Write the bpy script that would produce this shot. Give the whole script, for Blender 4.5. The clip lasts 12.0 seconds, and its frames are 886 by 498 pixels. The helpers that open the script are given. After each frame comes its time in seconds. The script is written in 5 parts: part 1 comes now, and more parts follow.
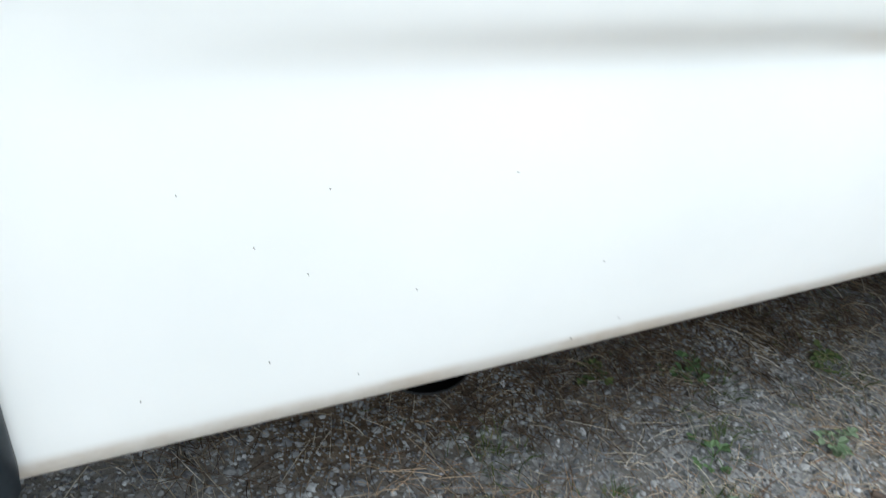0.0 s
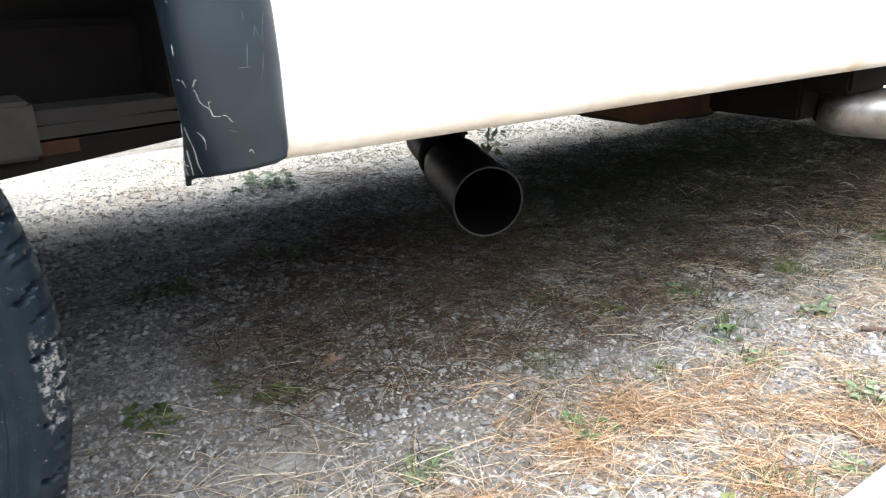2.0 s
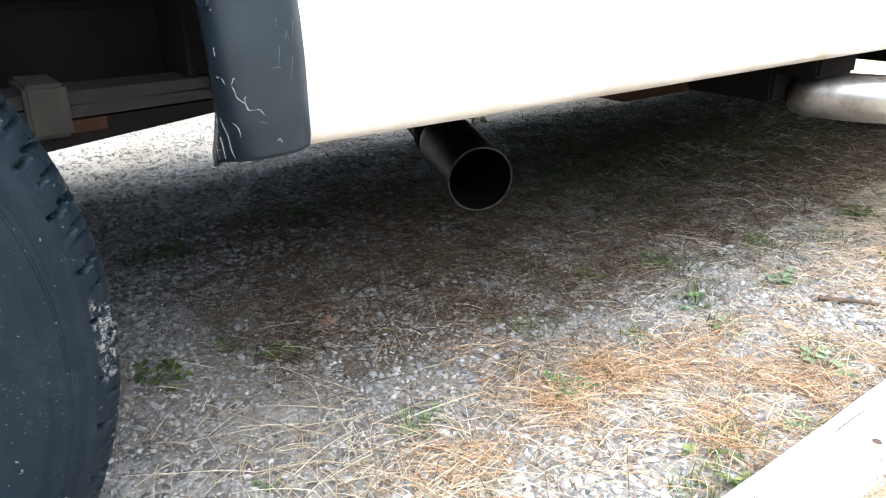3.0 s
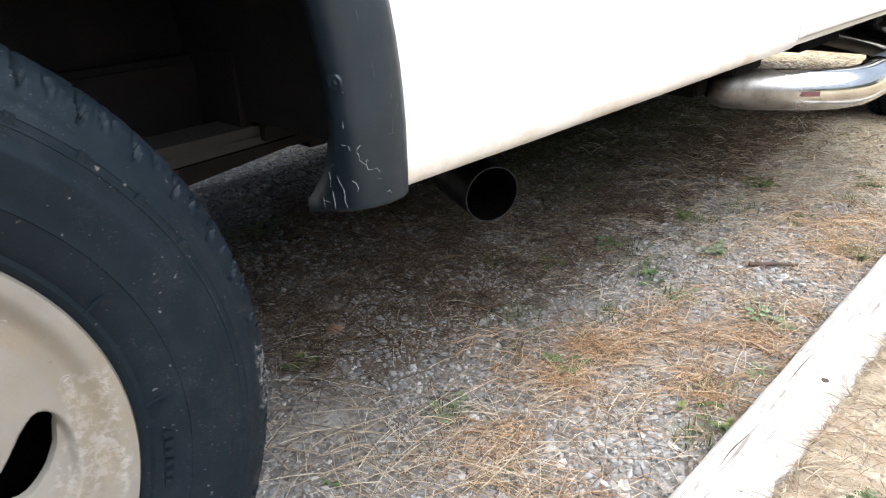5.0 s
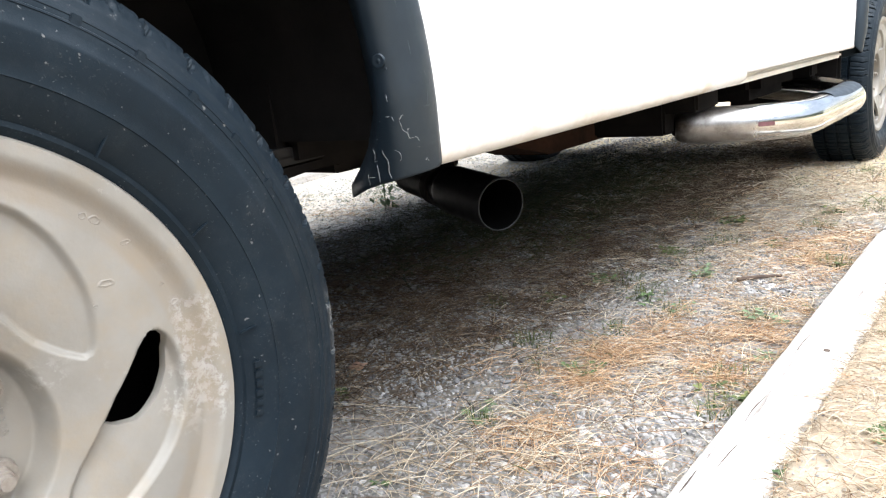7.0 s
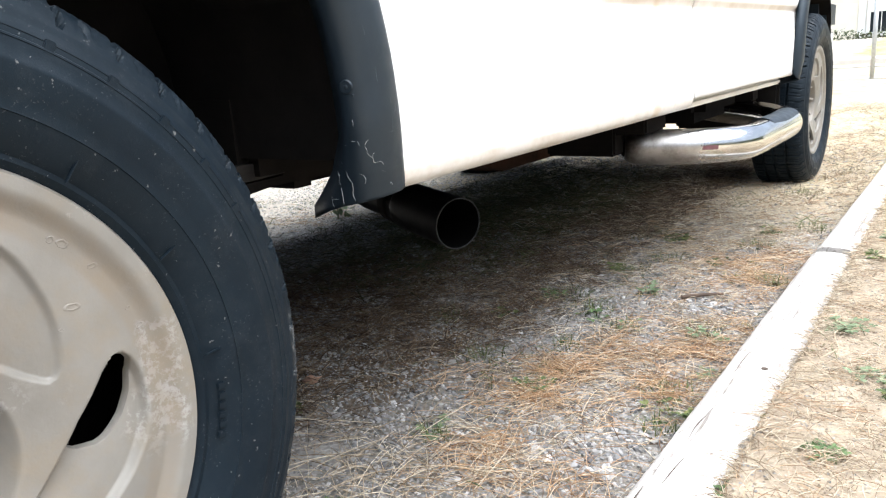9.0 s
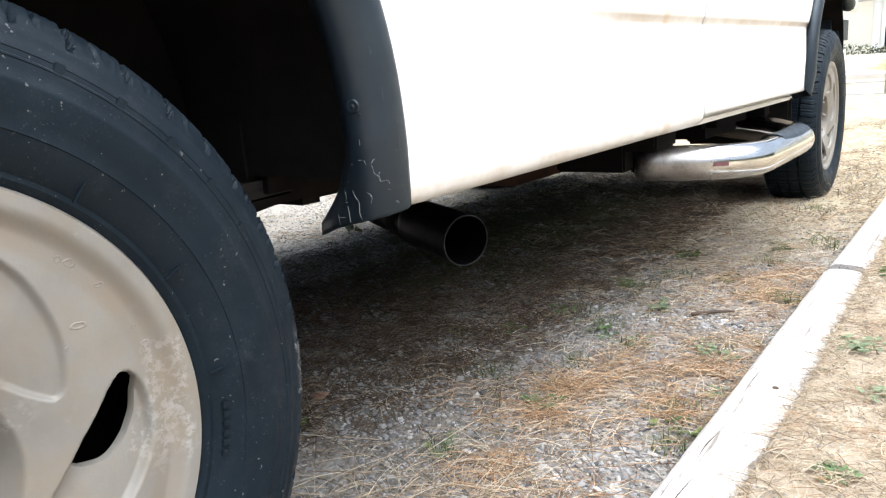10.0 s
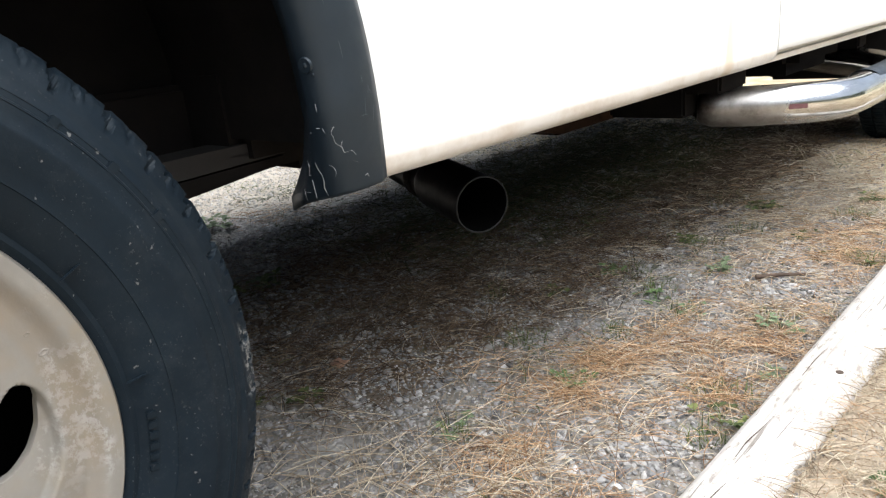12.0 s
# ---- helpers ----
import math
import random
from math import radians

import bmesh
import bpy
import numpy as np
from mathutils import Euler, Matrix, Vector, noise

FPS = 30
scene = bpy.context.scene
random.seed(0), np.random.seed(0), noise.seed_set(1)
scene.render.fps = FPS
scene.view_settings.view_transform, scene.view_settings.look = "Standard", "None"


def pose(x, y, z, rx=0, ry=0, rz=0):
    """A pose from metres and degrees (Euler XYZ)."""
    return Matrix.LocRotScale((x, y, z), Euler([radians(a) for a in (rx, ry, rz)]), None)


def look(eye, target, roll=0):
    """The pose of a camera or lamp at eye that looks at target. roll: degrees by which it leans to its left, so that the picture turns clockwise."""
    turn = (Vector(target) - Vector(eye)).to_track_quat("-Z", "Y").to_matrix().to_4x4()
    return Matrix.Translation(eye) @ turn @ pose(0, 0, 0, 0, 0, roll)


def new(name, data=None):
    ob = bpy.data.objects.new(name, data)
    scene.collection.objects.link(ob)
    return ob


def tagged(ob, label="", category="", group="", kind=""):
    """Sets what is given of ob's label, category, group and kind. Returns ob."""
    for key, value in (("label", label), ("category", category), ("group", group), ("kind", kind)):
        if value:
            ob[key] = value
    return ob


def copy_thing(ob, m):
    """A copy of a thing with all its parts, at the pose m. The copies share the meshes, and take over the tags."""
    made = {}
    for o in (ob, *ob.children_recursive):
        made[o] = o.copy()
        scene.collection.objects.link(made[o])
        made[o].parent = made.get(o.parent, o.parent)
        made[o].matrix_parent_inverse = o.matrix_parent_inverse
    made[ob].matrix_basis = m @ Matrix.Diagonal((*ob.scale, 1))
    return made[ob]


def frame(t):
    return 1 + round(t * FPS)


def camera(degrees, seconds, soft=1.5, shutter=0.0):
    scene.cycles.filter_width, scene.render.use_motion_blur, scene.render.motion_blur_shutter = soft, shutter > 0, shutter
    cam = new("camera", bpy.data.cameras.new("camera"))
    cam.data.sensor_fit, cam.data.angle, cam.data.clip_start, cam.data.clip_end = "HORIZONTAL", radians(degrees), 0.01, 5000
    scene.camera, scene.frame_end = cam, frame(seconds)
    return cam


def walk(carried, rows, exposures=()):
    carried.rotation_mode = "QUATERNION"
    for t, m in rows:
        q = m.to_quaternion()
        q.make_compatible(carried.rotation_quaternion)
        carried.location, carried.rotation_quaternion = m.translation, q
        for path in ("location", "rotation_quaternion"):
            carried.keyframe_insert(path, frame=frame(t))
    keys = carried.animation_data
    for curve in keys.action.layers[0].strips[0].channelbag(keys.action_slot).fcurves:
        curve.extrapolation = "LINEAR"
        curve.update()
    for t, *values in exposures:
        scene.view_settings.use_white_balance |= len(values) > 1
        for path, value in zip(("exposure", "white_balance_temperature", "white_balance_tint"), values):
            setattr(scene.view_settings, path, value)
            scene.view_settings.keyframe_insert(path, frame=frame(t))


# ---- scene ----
cam = camera(63.2, 12.0, 1.22, 0.2)
PATH = [
    (0, (0.282, 0.564, 0.803), (-1.13, 1.449, -0.303), 10.8),
    (0.3, (0.348, 0.558, 0.806), (-1.046, 1.491, -0.284), 8.8),
    (0.5, (0.333, 0.564, 0.722), (-1.055, 1.56, -0.318), 8.2),
    (0.8, (0.397, 0.524, 0.656), (-1.0, 1.629, -0.253), 2.8),
    (1, (0.411, 0.492, 0.611), (-0.99, 1.7, -0.151), 4.0),
    (1.2, (0.451, 0.478, 0.573), (-0.877, 1.756, -0.205), 3.9),
    (1.5, (0.466, 0.395, 0.52), (-0.894, 1.667, -0.209), -1.2),
    (1.7, (0.462, 0.351, 0.527), (-0.921, 1.629, -0.148), 0.6),
    (2, (0.501, 0.306, 0.578), (-1.033, 1.411, -0.073), -1.5),
    (2.5, (0.502, 0.284, 0.592), (-1.009, 1.382, -0.122), -2.1),
    (3, (0.543, 0.252, 0.617), (-0.928, 1.379, -0.136), -0.0),
    (3.5, (0.538, 0.27, 0.619), (-0.906, 1.464, -0.08), -1.4),
    (3.7, (0.555, 0.286, 0.664), (-0.818, 1.508, -0.122), -0.4),
    (5.3, (0.492, 0.013, 0.703), (-0.737, 1.391, -0.066), -2.9),
    (5.5, (0.491, 0.002, 0.65), (-0.767, 1.409, -0.012), -4.5),
    (6, (0.502, -0.017, 0.566), (-0.764, 1.45, 0.073), -3.6),
    (6.5, (0.517, -0.044, 0.567), (-0.75, 1.427, 0.087), -5.9),
    (7, (0.535, -0.097, 0.579), (-0.73, 1.372, 0.087), -6.2),
    (7.2, (0.534, -0.106, 0.59), (-0.755, 1.349, 0.119), -4.5),
    (8.8, (0.538, -0.119, 0.604), (-0.616, 1.443, 0.129), -3.6),
    (9, (0.533, -0.115, 0.602), (-0.62, 1.445, 0.115), -4.1),
    (9.5, (0.536, -0.111, 0.604), (-0.616, 1.451, 0.122), -4.1),
    (10, (0.539, -0.111, 0.607), (-0.644, 1.438, 0.159), -4.1),
    (10.5, (0.538, -0.112, 0.62), (-0.651, 1.429, 0.162), -1.8),
    (11, (0.542, -0.114, 0.628), (-0.688, 1.401, 0.192), -4.7),
    (11.2, (0.519, -0.055, 0.628), (-0.604, 1.564, 0.288), -2.9),
    (11.5, (0.519, 0.028, 0.641), (-0.756, 1.481, 0.125), -3.2),
    (12, (0.546, 0.048, 0.614), (-0.791, 1.41, 0.017), -5.9),
]
LIGHT = [(0, 0.0, 5450, 1), (0.25, -0.12, 5350, 0), (0.5, -0.75, 5250, 0), (0.8, -0.65, 5500, 2), (1.0, -0.02, 5750, 4), (1.2, 0.65, 6200, 8), (1.5, 1.1, 6550, 10), (1.8, 1.4, 6000, 8), (2.6, 1.52, 5820, 7), (3.4, 1.62, 5720, 6), (3.8, 1.3, 5850, 7), (5.3, 0.9, 5950, 8), (5.6, 1.0, 5950, 8), (6.0, 1.17, 5920, 8), (7.1, 1.27, 5900, 8), (9.0, 0.97, 5880, 8), (10.9, 0.72, 5880, 8), (11.2, 0.52, 5800, 7), (11.5, 0.22, 5600, 5), (12, 0.68, 6080, 8)]
walk(cam, [(t, look(eye, target, roll)) for t, eye, target, roll in PATH], LIGHT)

# ---- world and light ----
world = bpy.data.worlds.new("sky")
scene.world = world
world.use_nodes = True
wn = world.node_tree.nodes
sky = wn.new("ShaderNodeTexSky")
sky.sky_type = "NISHITA"
sky.sun_disc = False
sky.sun_elevation = radians(75)
sky.sun_rotation = radians(100)
sky.air_density = 1.0
sky.dust_density = 6.0
grey = wn.new("ShaderNodeHueSaturation")
grey.inputs["Saturation"].default_value = 0.6
world.node_tree.links.new(sky.outputs[0], grey.inputs["Color"])
world.node_tree.links.new(grey.outputs[0], wn["Background"].inputs[0])
wn["Background"].inputs[1].default_value = 0.15
sun_data = bpy.data.lights.new("sun", "SUN")
sun_data.energy = 5.0
sun_data.angle = radians(104)
sun_data.color = (1.0, 0.95, 0.88)
sun = new("sun", sun_data)
sun.matrix_world = look((math.sin(radians(100)) * 6.7, math.cos(radians(100)) * 6.7, 25), (0, 0, 0))


# ---- materials ----
def ramp(nt, fac, stops):
    n = nt.nodes.new("ShaderNodeValToRGB")
    els = n.color_ramp.elements
    while len(els) < len(stops):
        els.new(0.5)
    for e, (p, c) in zip(els, stops):
        e.position = p
        e.color = (*c, 1) if len(c) == 3 else c
    nt.links.new(fac, n.inputs[0])
    return n.outputs[0]


def noise_tex(nt, scale, detail=4.0, rough=0.55, coord=None, stretch=None):
    n = nt.nodes.new("ShaderNodeTexNoise")
    n.inputs["Scale"].default_value = scale
    n.inputs["Detail"].default_value = detail
    n.inputs["Roughness"].default_value = rough
    src = coord
    if src is None:
        src = nt.nodes.new("ShaderNodeTexCoord").outputs["Object"]
    if stretch:
        m = nt.nodes.new("ShaderNodeMapping")
        m.inputs["Scale"].default_value = stretch
        nt.links.new(src, m.inputs[0])
        src = m.outputs[0]
    nt.links.new(src, n.inputs["Vector"])
    return n.outputs["Fac"]


def mix(nt, fac, a, b, mode="MIX"):
    n = nt.nodes.new("ShaderNodeMix")
    n.data_type = "RGBA"
    n.blend_type = mode
    for sock, v in ((n.inputs[0], fac), (n.inputs[6], a), (n.inputs[7], b)):
        if isinstance(v, (int, float)):
            sock.default_value = v
        elif isinstance(v, tuple):
            sock.default_value = (*v, 1)
        else:
            nt.links.new(v, sock)
    return n.outputs[2]


def maths(nt, op, a, b=0.0, clamp=False):
    n = nt.nodes.new("ShaderNodeMath")
    n.operation = op
    n.use_clamp = clamp
    for sock, v in zip(n.inputs, (a, b)):
        if isinstance(v, (int, float)):
            sock.default_value = v
        else:
            nt.links.new(v, sock)
    return n.outputs[0]


def bump(nt, height, strength, distance):
    n = nt.nodes.new("ShaderNodeBump")
    n.inputs["Strength"].default_value = strength
    n.inputs["Distance"].default_value = distance
    nt.links.new(height, n.inputs["Height"])
    nt.links.new(n.outputs[0], nt.nodes["Principled BSDF"].inputs["Normal"])


def material(name, colour=(0.5, 0.5, 0.5), rough=0.5, metal=0.0, spec=0.5):
    m = bpy.data.materials.new(name)
    m.use_nodes = True
    b = m.node_tree.nodes["Principled BSDF"]
    b.inputs["Base Color"].default_value = (*colour, 1)
    b.inputs["Roughness"].default_value = rough
    b.inputs["Metallic"].default_value = metal
    b.inputs["Specular IOR Level"].default_value = spec
    return m


def colour_in(m, sock):
    m.node_tree.links.new(sock, m.node_tree.nodes["Principled BSDF"].inputs["Base Color"])


def rough_in(m, sock):
    m.node_tree.links.new(sock, m.node_tree.nodes["Principled BSDF"].inputs["Roughness"])


def position(nt):
    g = nt.nodes.new("ShaderNodeNewGeometry")
    s = nt.nodes.new("ShaderNodeSeparateXYZ")
    nt.links.new(g.outputs["Position"], s.inputs[0])
    return g.outputs["Position"], s.outputs


def band(nt, v, lo, hi, soft):
    """1 between lo and hi of v, fading over soft."""
    a = nt.nodes.new("ShaderNodeMapRange")
    a.interpolation_type = "SMOOTHSTEP"
    b = nt.nodes.new("ShaderNodeMapRange")
    b.interpolation_type = "SMOOTHSTEP"
    for n, (f0, f1) in ((a, (lo - soft, lo)), (b, (hi + soft, hi))):
        n.inputs[1].default_value, n.inputs[2].default_value = f0, f1
        nt.links.new(v, n.inputs[0])
    return maths(nt, "MULTIPLY", a.outputs[0], b.outputs[0])


def paint_material():
    m = material("white_paint", (0.8, 0.8, 0.78), 0.28)
    nt = m.node_tree
    pos, xyz = position(nt)
    base = ramp(nt, noise_tex(nt, 3.0, 5, 0.6, pos), [(0.3, (0.76, 0.77, 0.76)), (0.7, (0.82, 0.82, 0.81))])
    # rust-coloured runs below the window line
    wob = maths(nt, "MULTIPLY", maths(nt, "SUBTRACT", noise_tex(nt, 4.0, 3, 0.5, pos), 0.5), 0.06)
    yy = maths(nt, "ADD", xyz[1], wob)
    run = maths(nt, "MULTIPLY", band(nt, yy, 1.400, 1.412, 0.024), ramp(nt, noise_tex(nt, 14.0, 4, 0.6, pos, (1, 1, 0.25)), [(0.25, (0.3, 0.3, 0.3)), (0.7, (1, 1, 1))]))
    col = mix(nt, maths(nt, "MULTIPLY", run, 0.58), base, (0.52, 0.34, 0.14))
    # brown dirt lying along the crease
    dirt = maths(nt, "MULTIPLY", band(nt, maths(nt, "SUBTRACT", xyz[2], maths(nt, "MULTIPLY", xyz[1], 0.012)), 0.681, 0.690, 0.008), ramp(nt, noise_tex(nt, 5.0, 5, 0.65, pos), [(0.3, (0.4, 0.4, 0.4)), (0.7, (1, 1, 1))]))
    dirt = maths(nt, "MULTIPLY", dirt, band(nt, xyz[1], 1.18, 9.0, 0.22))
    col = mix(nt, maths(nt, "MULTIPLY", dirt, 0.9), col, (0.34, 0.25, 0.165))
    # even tan film and patchy splashes low down
    splash = ramp(nt, noise_tex(nt, 9.0, 6, 0.7, pos), [(0.45, (0, 0, 0)), (0.75, (1, 1, 1))])
    low = maths(nt, "MULTIPLY", band(nt, xyz[2], 0.3, 0.487, 0.010), maths(nt, "ADD", maths(nt, "MULTIPLY", splash, 0.45), 0.32))
    col = mix(nt, low, col, (0.42, 0.33, 0.23))
    # grey scuffs near the door
    sc = maths(nt, "MULTIPLY", band(nt, xyz[1], 1.18, 1.32, 0.05), band(nt, xyz[2], 0.5, 0.6, 0.03))
    scn = ramp(nt, noise_tex(nt, 30.0, 3, 0.6, pos, (1, 1.6, 0.7)), [(0.6, (0, 0, 0)), (0.72, (1, 1, 1))])
    col = mix(nt, maths(nt, "MULTIPLY", maths(nt, "MULTIPLY", sc, scn), 0.4), col, (0.4, 0.4, 0.4))
    colour_in(m, col)
    rough_in(m, ramp(nt, noise_tex(nt, 6.0, 5, 0.6, pos), [(0.2, (0.29, 0.29, 0.29)), (0.8, (0.34, 0.34, 0.34))]))
    return m


def mottled(name, a, b, scale, rough=0.6, metal=0.0, bump_scale=None, bump_d=0.001, strength=0.4, r2=None, detail=6, spec=0.5):
    m = material(name, a, rough, metal, spec)
    nt = m.node_tree
    pos, _ = position(nt)
    colour_in(m, ramp(nt, noise_tex(nt, scale, detail, 0.65, pos), [(0.3, a), (0.7, b)]))
    if r2 is not None:
        rough_in(m, ramp(nt, noise_tex(nt, scale * 2.3, 5, 0.6, pos), [(0.3, (rough,) * 3), (0.7, (r2,) * 3)]))
    if bump_scale:
        bump(nt, noise_tex(nt, bump_scale, 6, 0.7, pos), strength, bump_d)
    return m


def per_piece(name, stops, rough=0.85, scale=90.0, spec=0.3):
    """Colour varies from piece to piece of a joined mesh, with some grain."""
    m = material(name, stops[0][1], rough, 0.0, spec)
    nt = m.node_tree
    g = nt.nodes.new("ShaderNodeNewGeometry")
    col = ramp(nt, g.outputs["Random Per Island"], stops)
    grain = ramp(nt, noise_tex(nt, scale, 3, 0.6, g.outputs["Position"]), [(0.3, (0.72, 0.72, 0.72)), (0.7, (1, 1, 1))])
    colour_in(m, mix(nt, 1.0, col, grain, "MULTIPLY"))
    return m


PAINT = paint_material()
PLASTIC = mottled("black_plastic", (0.0040, 0.0082, 0.0135), (0.0085, 0.0135, 0.0195), 18, 0.40, 0, 900, 0.0002, 0.25, 0.55, spec=0.5)
SCRAPE = mottled("scraped_plastic", (0.08, 0.092, 0.10), (0.36, 0.38, 0.39), 260, 0.75)


def rubber_material():
    m = material("tyre_rubber", (0.006, 0.009, 0.012), 0.6, 0, 0.22)
    nt = m.node_tree
    pos, xyz = position(nt)
    col = ramp(nt, noise_tex(nt, 14, 6, 0.65, pos), [(0.3, (0.0012, 0.0040, 0.0075)), (0.7, (0.0032, 0.0074, 0.0122))])
    # dust rubbed into the wall and fine pale specks
    dust = ramp(nt, noise_tex(nt, 38, 7, 0.75, pos), [(0.5, (0, 0, 0)), (0.8, (1, 1, 1))])
    col = mix(nt, maths(nt, "MULTIPLY", dust, 0.25), col, (0.026, 0.030, 0.034))
    smudge = ramp(nt, noise_tex(nt, 11, 7, 0.7, pos), [(0.56, (0, 0, 0)), (0.74, (1, 1, 1))])
    col = mix(nt, maths(nt, "MULTIPLY", smudge, 0.3), col, (0.030, 0.036, 0.042))
    fleck = ramp(nt, noise_tex(nt, 190, 2, 0.5, pos), [(0.715, (0, 0, 0)), (0.74, (1, 1, 1))])
    col = mix(nt, maths(nt, "MULTIPLY", fleck, 0.6), col, (0.16, 0.16, 0.155))
    speck = ramp(nt, noise_tex(nt, 420, 3, 0.6, pos), [(0.625, (0, 0, 0)), (0.67, (1, 1, 1))])
    area = ramp(nt, noise_tex(nt, 22, 4, 0.6, pos), [(0.45, (0, 0, 0)), (0.65, (1, 1, 1))])
    col = mix(nt, maths(nt, "MULTIPLY", maths(nt, "MULTIPLY", speck, area), 0.4), col, (0.08, 0.08, 0.08))
    # a scraped place on the shoulder of the rear tyre
    spot_m = maths(nt, "MULTIPLY", band(nt, xyz[1], 0.338, 0.375, 0.006), band(nt, xyz[2], 0.318, 0.372, 0.014))
    raw = ramp(nt, noise_tex(nt, 130, 8, 0.8, pos), [(0.53, (0, 0, 0)), (0.57, (1, 1, 1))])
    col = mix(nt, maths(nt, "MULTIPLY", maths(nt, "MULTIPLY", spot_m, raw), 0.8), col, (0.19, 0.185, 0.175))
    colour_in(m, col)
    rough_in(m, ramp(nt, noise_tex(nt, 30, 5, 0.6, pos), [(0.3, (0.42,) * 3), (0.7, (0.68,) * 3)]))
    bump(nt, maths(nt, "ADD", noise_tex(nt, 420, 6, 0.7, pos), maths(nt, "MULTIPLY", dust, 1.5)), 0.35, 0.0004)
    return m


RUBBER = rubber_material()
for m in (RUBBER, PLASTIC):
    m.node_tree.nodes["Principled BSDF"].inputs["Specular Tint"].default_value = (0.80, 0.91, 1.0, 1.0)
FAINT = material("faint_scrape", (0.09, 0.10, 0.11), 0.7)
UNDER = mottled("underbody_black", (0.006, 0.006, 0.006), (0.015, 0.013, 0.012), 8, 0.95, 0, 60, 0.002, 0.4, spec=0.05)
RUSTY = mottled("rusty_steel", (0.012, 0.008, 0.006), (0.045, 0.022, 0.014), 10, 0.9, 0.0, 80, 0.0015, 0.5, spec=0.1)
SPRING = mottled("dusty_spring_steel", (0.0055, 0.0053, 0.0053), (0.014, 0.0127, 0.012), 12, 0.85, 0.0, 80, 0.001, 0.4)
EXHAUST = mottled("black_exhaust", (0.0025, 0.0025, 0.003), (0.006, 0.006, 0.0065), 20, 0.42, 0.0, 300, 0.0002, 0.2, 0.6, spec=0.045)
EDGE = mottled("worn_metal_edge", (0.003, 0.003, 0.003), (0.03, 0.03, 0.03), 60, 0.6, 0.0, spec=0.15)
DEEP_BLACK = material("deep_black", (0.003, 0.003, 0.003), 0.95, 0, 0.0)


def chrome_material():
    m = material("weathered_chrome", (0.7, 0.7, 0.69), 0.15, 1.0)
    nt = m.node_tree
    pos, xyz = position(nt)
    film = ramp(nt, noise_tex(nt, 18, 7, 0.7, pos, (1, 0.4, 1)), [(0.4, (0, 0, 0)), (0.75, (1, 1, 1))])
    end = band(nt, xyz[1], 1.0, 1.69, 0.13)
    dirty = maths(nt, "ADD", maths(nt, "MULTIPLY", film, 0.35), maths(nt, "MULTIPLY", end, 0.7), True)
    colour_in(m, mix(nt, dirty, (0.72, 0.72, 0.71), (0.075, 0.06, 0.048)))
    rough_in(m, maths(nt, "ADD", maths(nt, "MULTIPLY", dirty, 0.45), 0.10))
    return m


CHROME = chrome_material()
GLASS = material("dark_glass", (0.02, 0.025, 0.03), 0.05)
# red colour for a reflection painted onto the step bar
RED_REFLECTION = mottled("painted_red_reflection", (0.07, 0.02, 0.025), (0.15, 0.07, 0.075), 60, 0.35)


def rim_material():
    m = material("weathered_alloy", (0.6, 0.56, 0.49), 0.45, 0.0)
    nt = m.node_tree
    pos, xyz = position(nt)
    base = ramp(nt, noise_tex(nt, 6, 6, 0.65, pos), [(0.3, (0.140, 0.130, 0.113)), (0.7, (0.208, 0.199, 0.180))])
    peel = ramp(nt, noise_tex(nt, 70, 7, 0.75, pos), [(0.53, (0, 0, 0)), (0.6, (1, 1, 1))])
    area = ramp(nt, noise_tex(nt, 9, 3, 0.5, pos), [(0.58, (0, 0, 0)), (0.68, (1, 1, 1))])
    col = mix(nt, maths(nt, "MULTIPLY", peel, maths(nt, "MULTIPLY", area, 0.35)), base, (0.42, 0.42, 0.41))
    worn = maths(nt, "MULTIPLY", band(nt, xyz[1], 0.186, 0.212, 0.008), band(nt, xyz[2], 0.325, 0.405, 0.02))
    flaky = ramp(nt, noise_tex(nt, 120, 7, 0.8, pos), [(0.49, (0, 0, 0)), (0.55, (1, 1, 1))])
    col = mix(nt, maths(nt, "MULTIPLY", maths(nt, "MULTIPLY", worn, flaky), 0.5), col, (0.36, 0.36, 0.355))
    stain = ramp(nt, noise_tex(nt, 16, 6, 0.7, pos), [(0.45, (0, 0, 0)), (0.72, (1, 1, 1))])
    col = mix(nt, maths(nt, "MULTIPLY", stain, 0.5), col, (0.19, 0.145, 0.088))
    # brown brake grime gathered on the outer lip
    hz = maths(nt, "ADD", xyz[2], -0.357)
    rad = maths(nt, "POWER", maths(nt, "ADD", maths(nt, "MULTIPLY", xyz[1], xyz[1]), maths(nt, "MULTIPLY", hz, hz)), 0.5)
    grime = maths(nt, "MULTIPLY", band(nt, rad, 0.190, 0.206, 0.008), ramp(nt, noise_tex(nt, 12, 6, 0.65, pos), [(0.28, (0.15, 0.15, 0.15)), (0.58, (1, 1, 1))]))
    col = mix(nt, maths(nt, "MULTIPLY", grime, 0.55), col, (0.155, 0.118, 0.078))
    hub = maths(nt, "MULTIPLY", band(nt, rad, 0.02, 0.079, 0.008), 0.5)
    col = mix(nt, hub, col, (0.17, 0.158, 0.138))
    colour_in(m, col)
    rough_in(m, ramp(nt, noise_tex(nt, 25, 5, 0.6, pos), [(0.3, (0.36,) * 3), (0.7, (0.62,) * 3)]))
    bump(nt, maths(nt, "ADD", maths(nt, "ADD", maths(nt, "MULTIPLY", worn, flaky), maths(nt, "MULTIPLY", peel, area)), noise_tex(nt, 300, 4, 0.6, pos)), 0.25, 0.0008)
    return m


RIM = rim_material()
NUT = mottled("rusted_nut", (0.12, 0.10, 0.08), (0.26, 0.235, 0.205), 80, 0.6, 0.3, 300, 0.0005, 0.4)


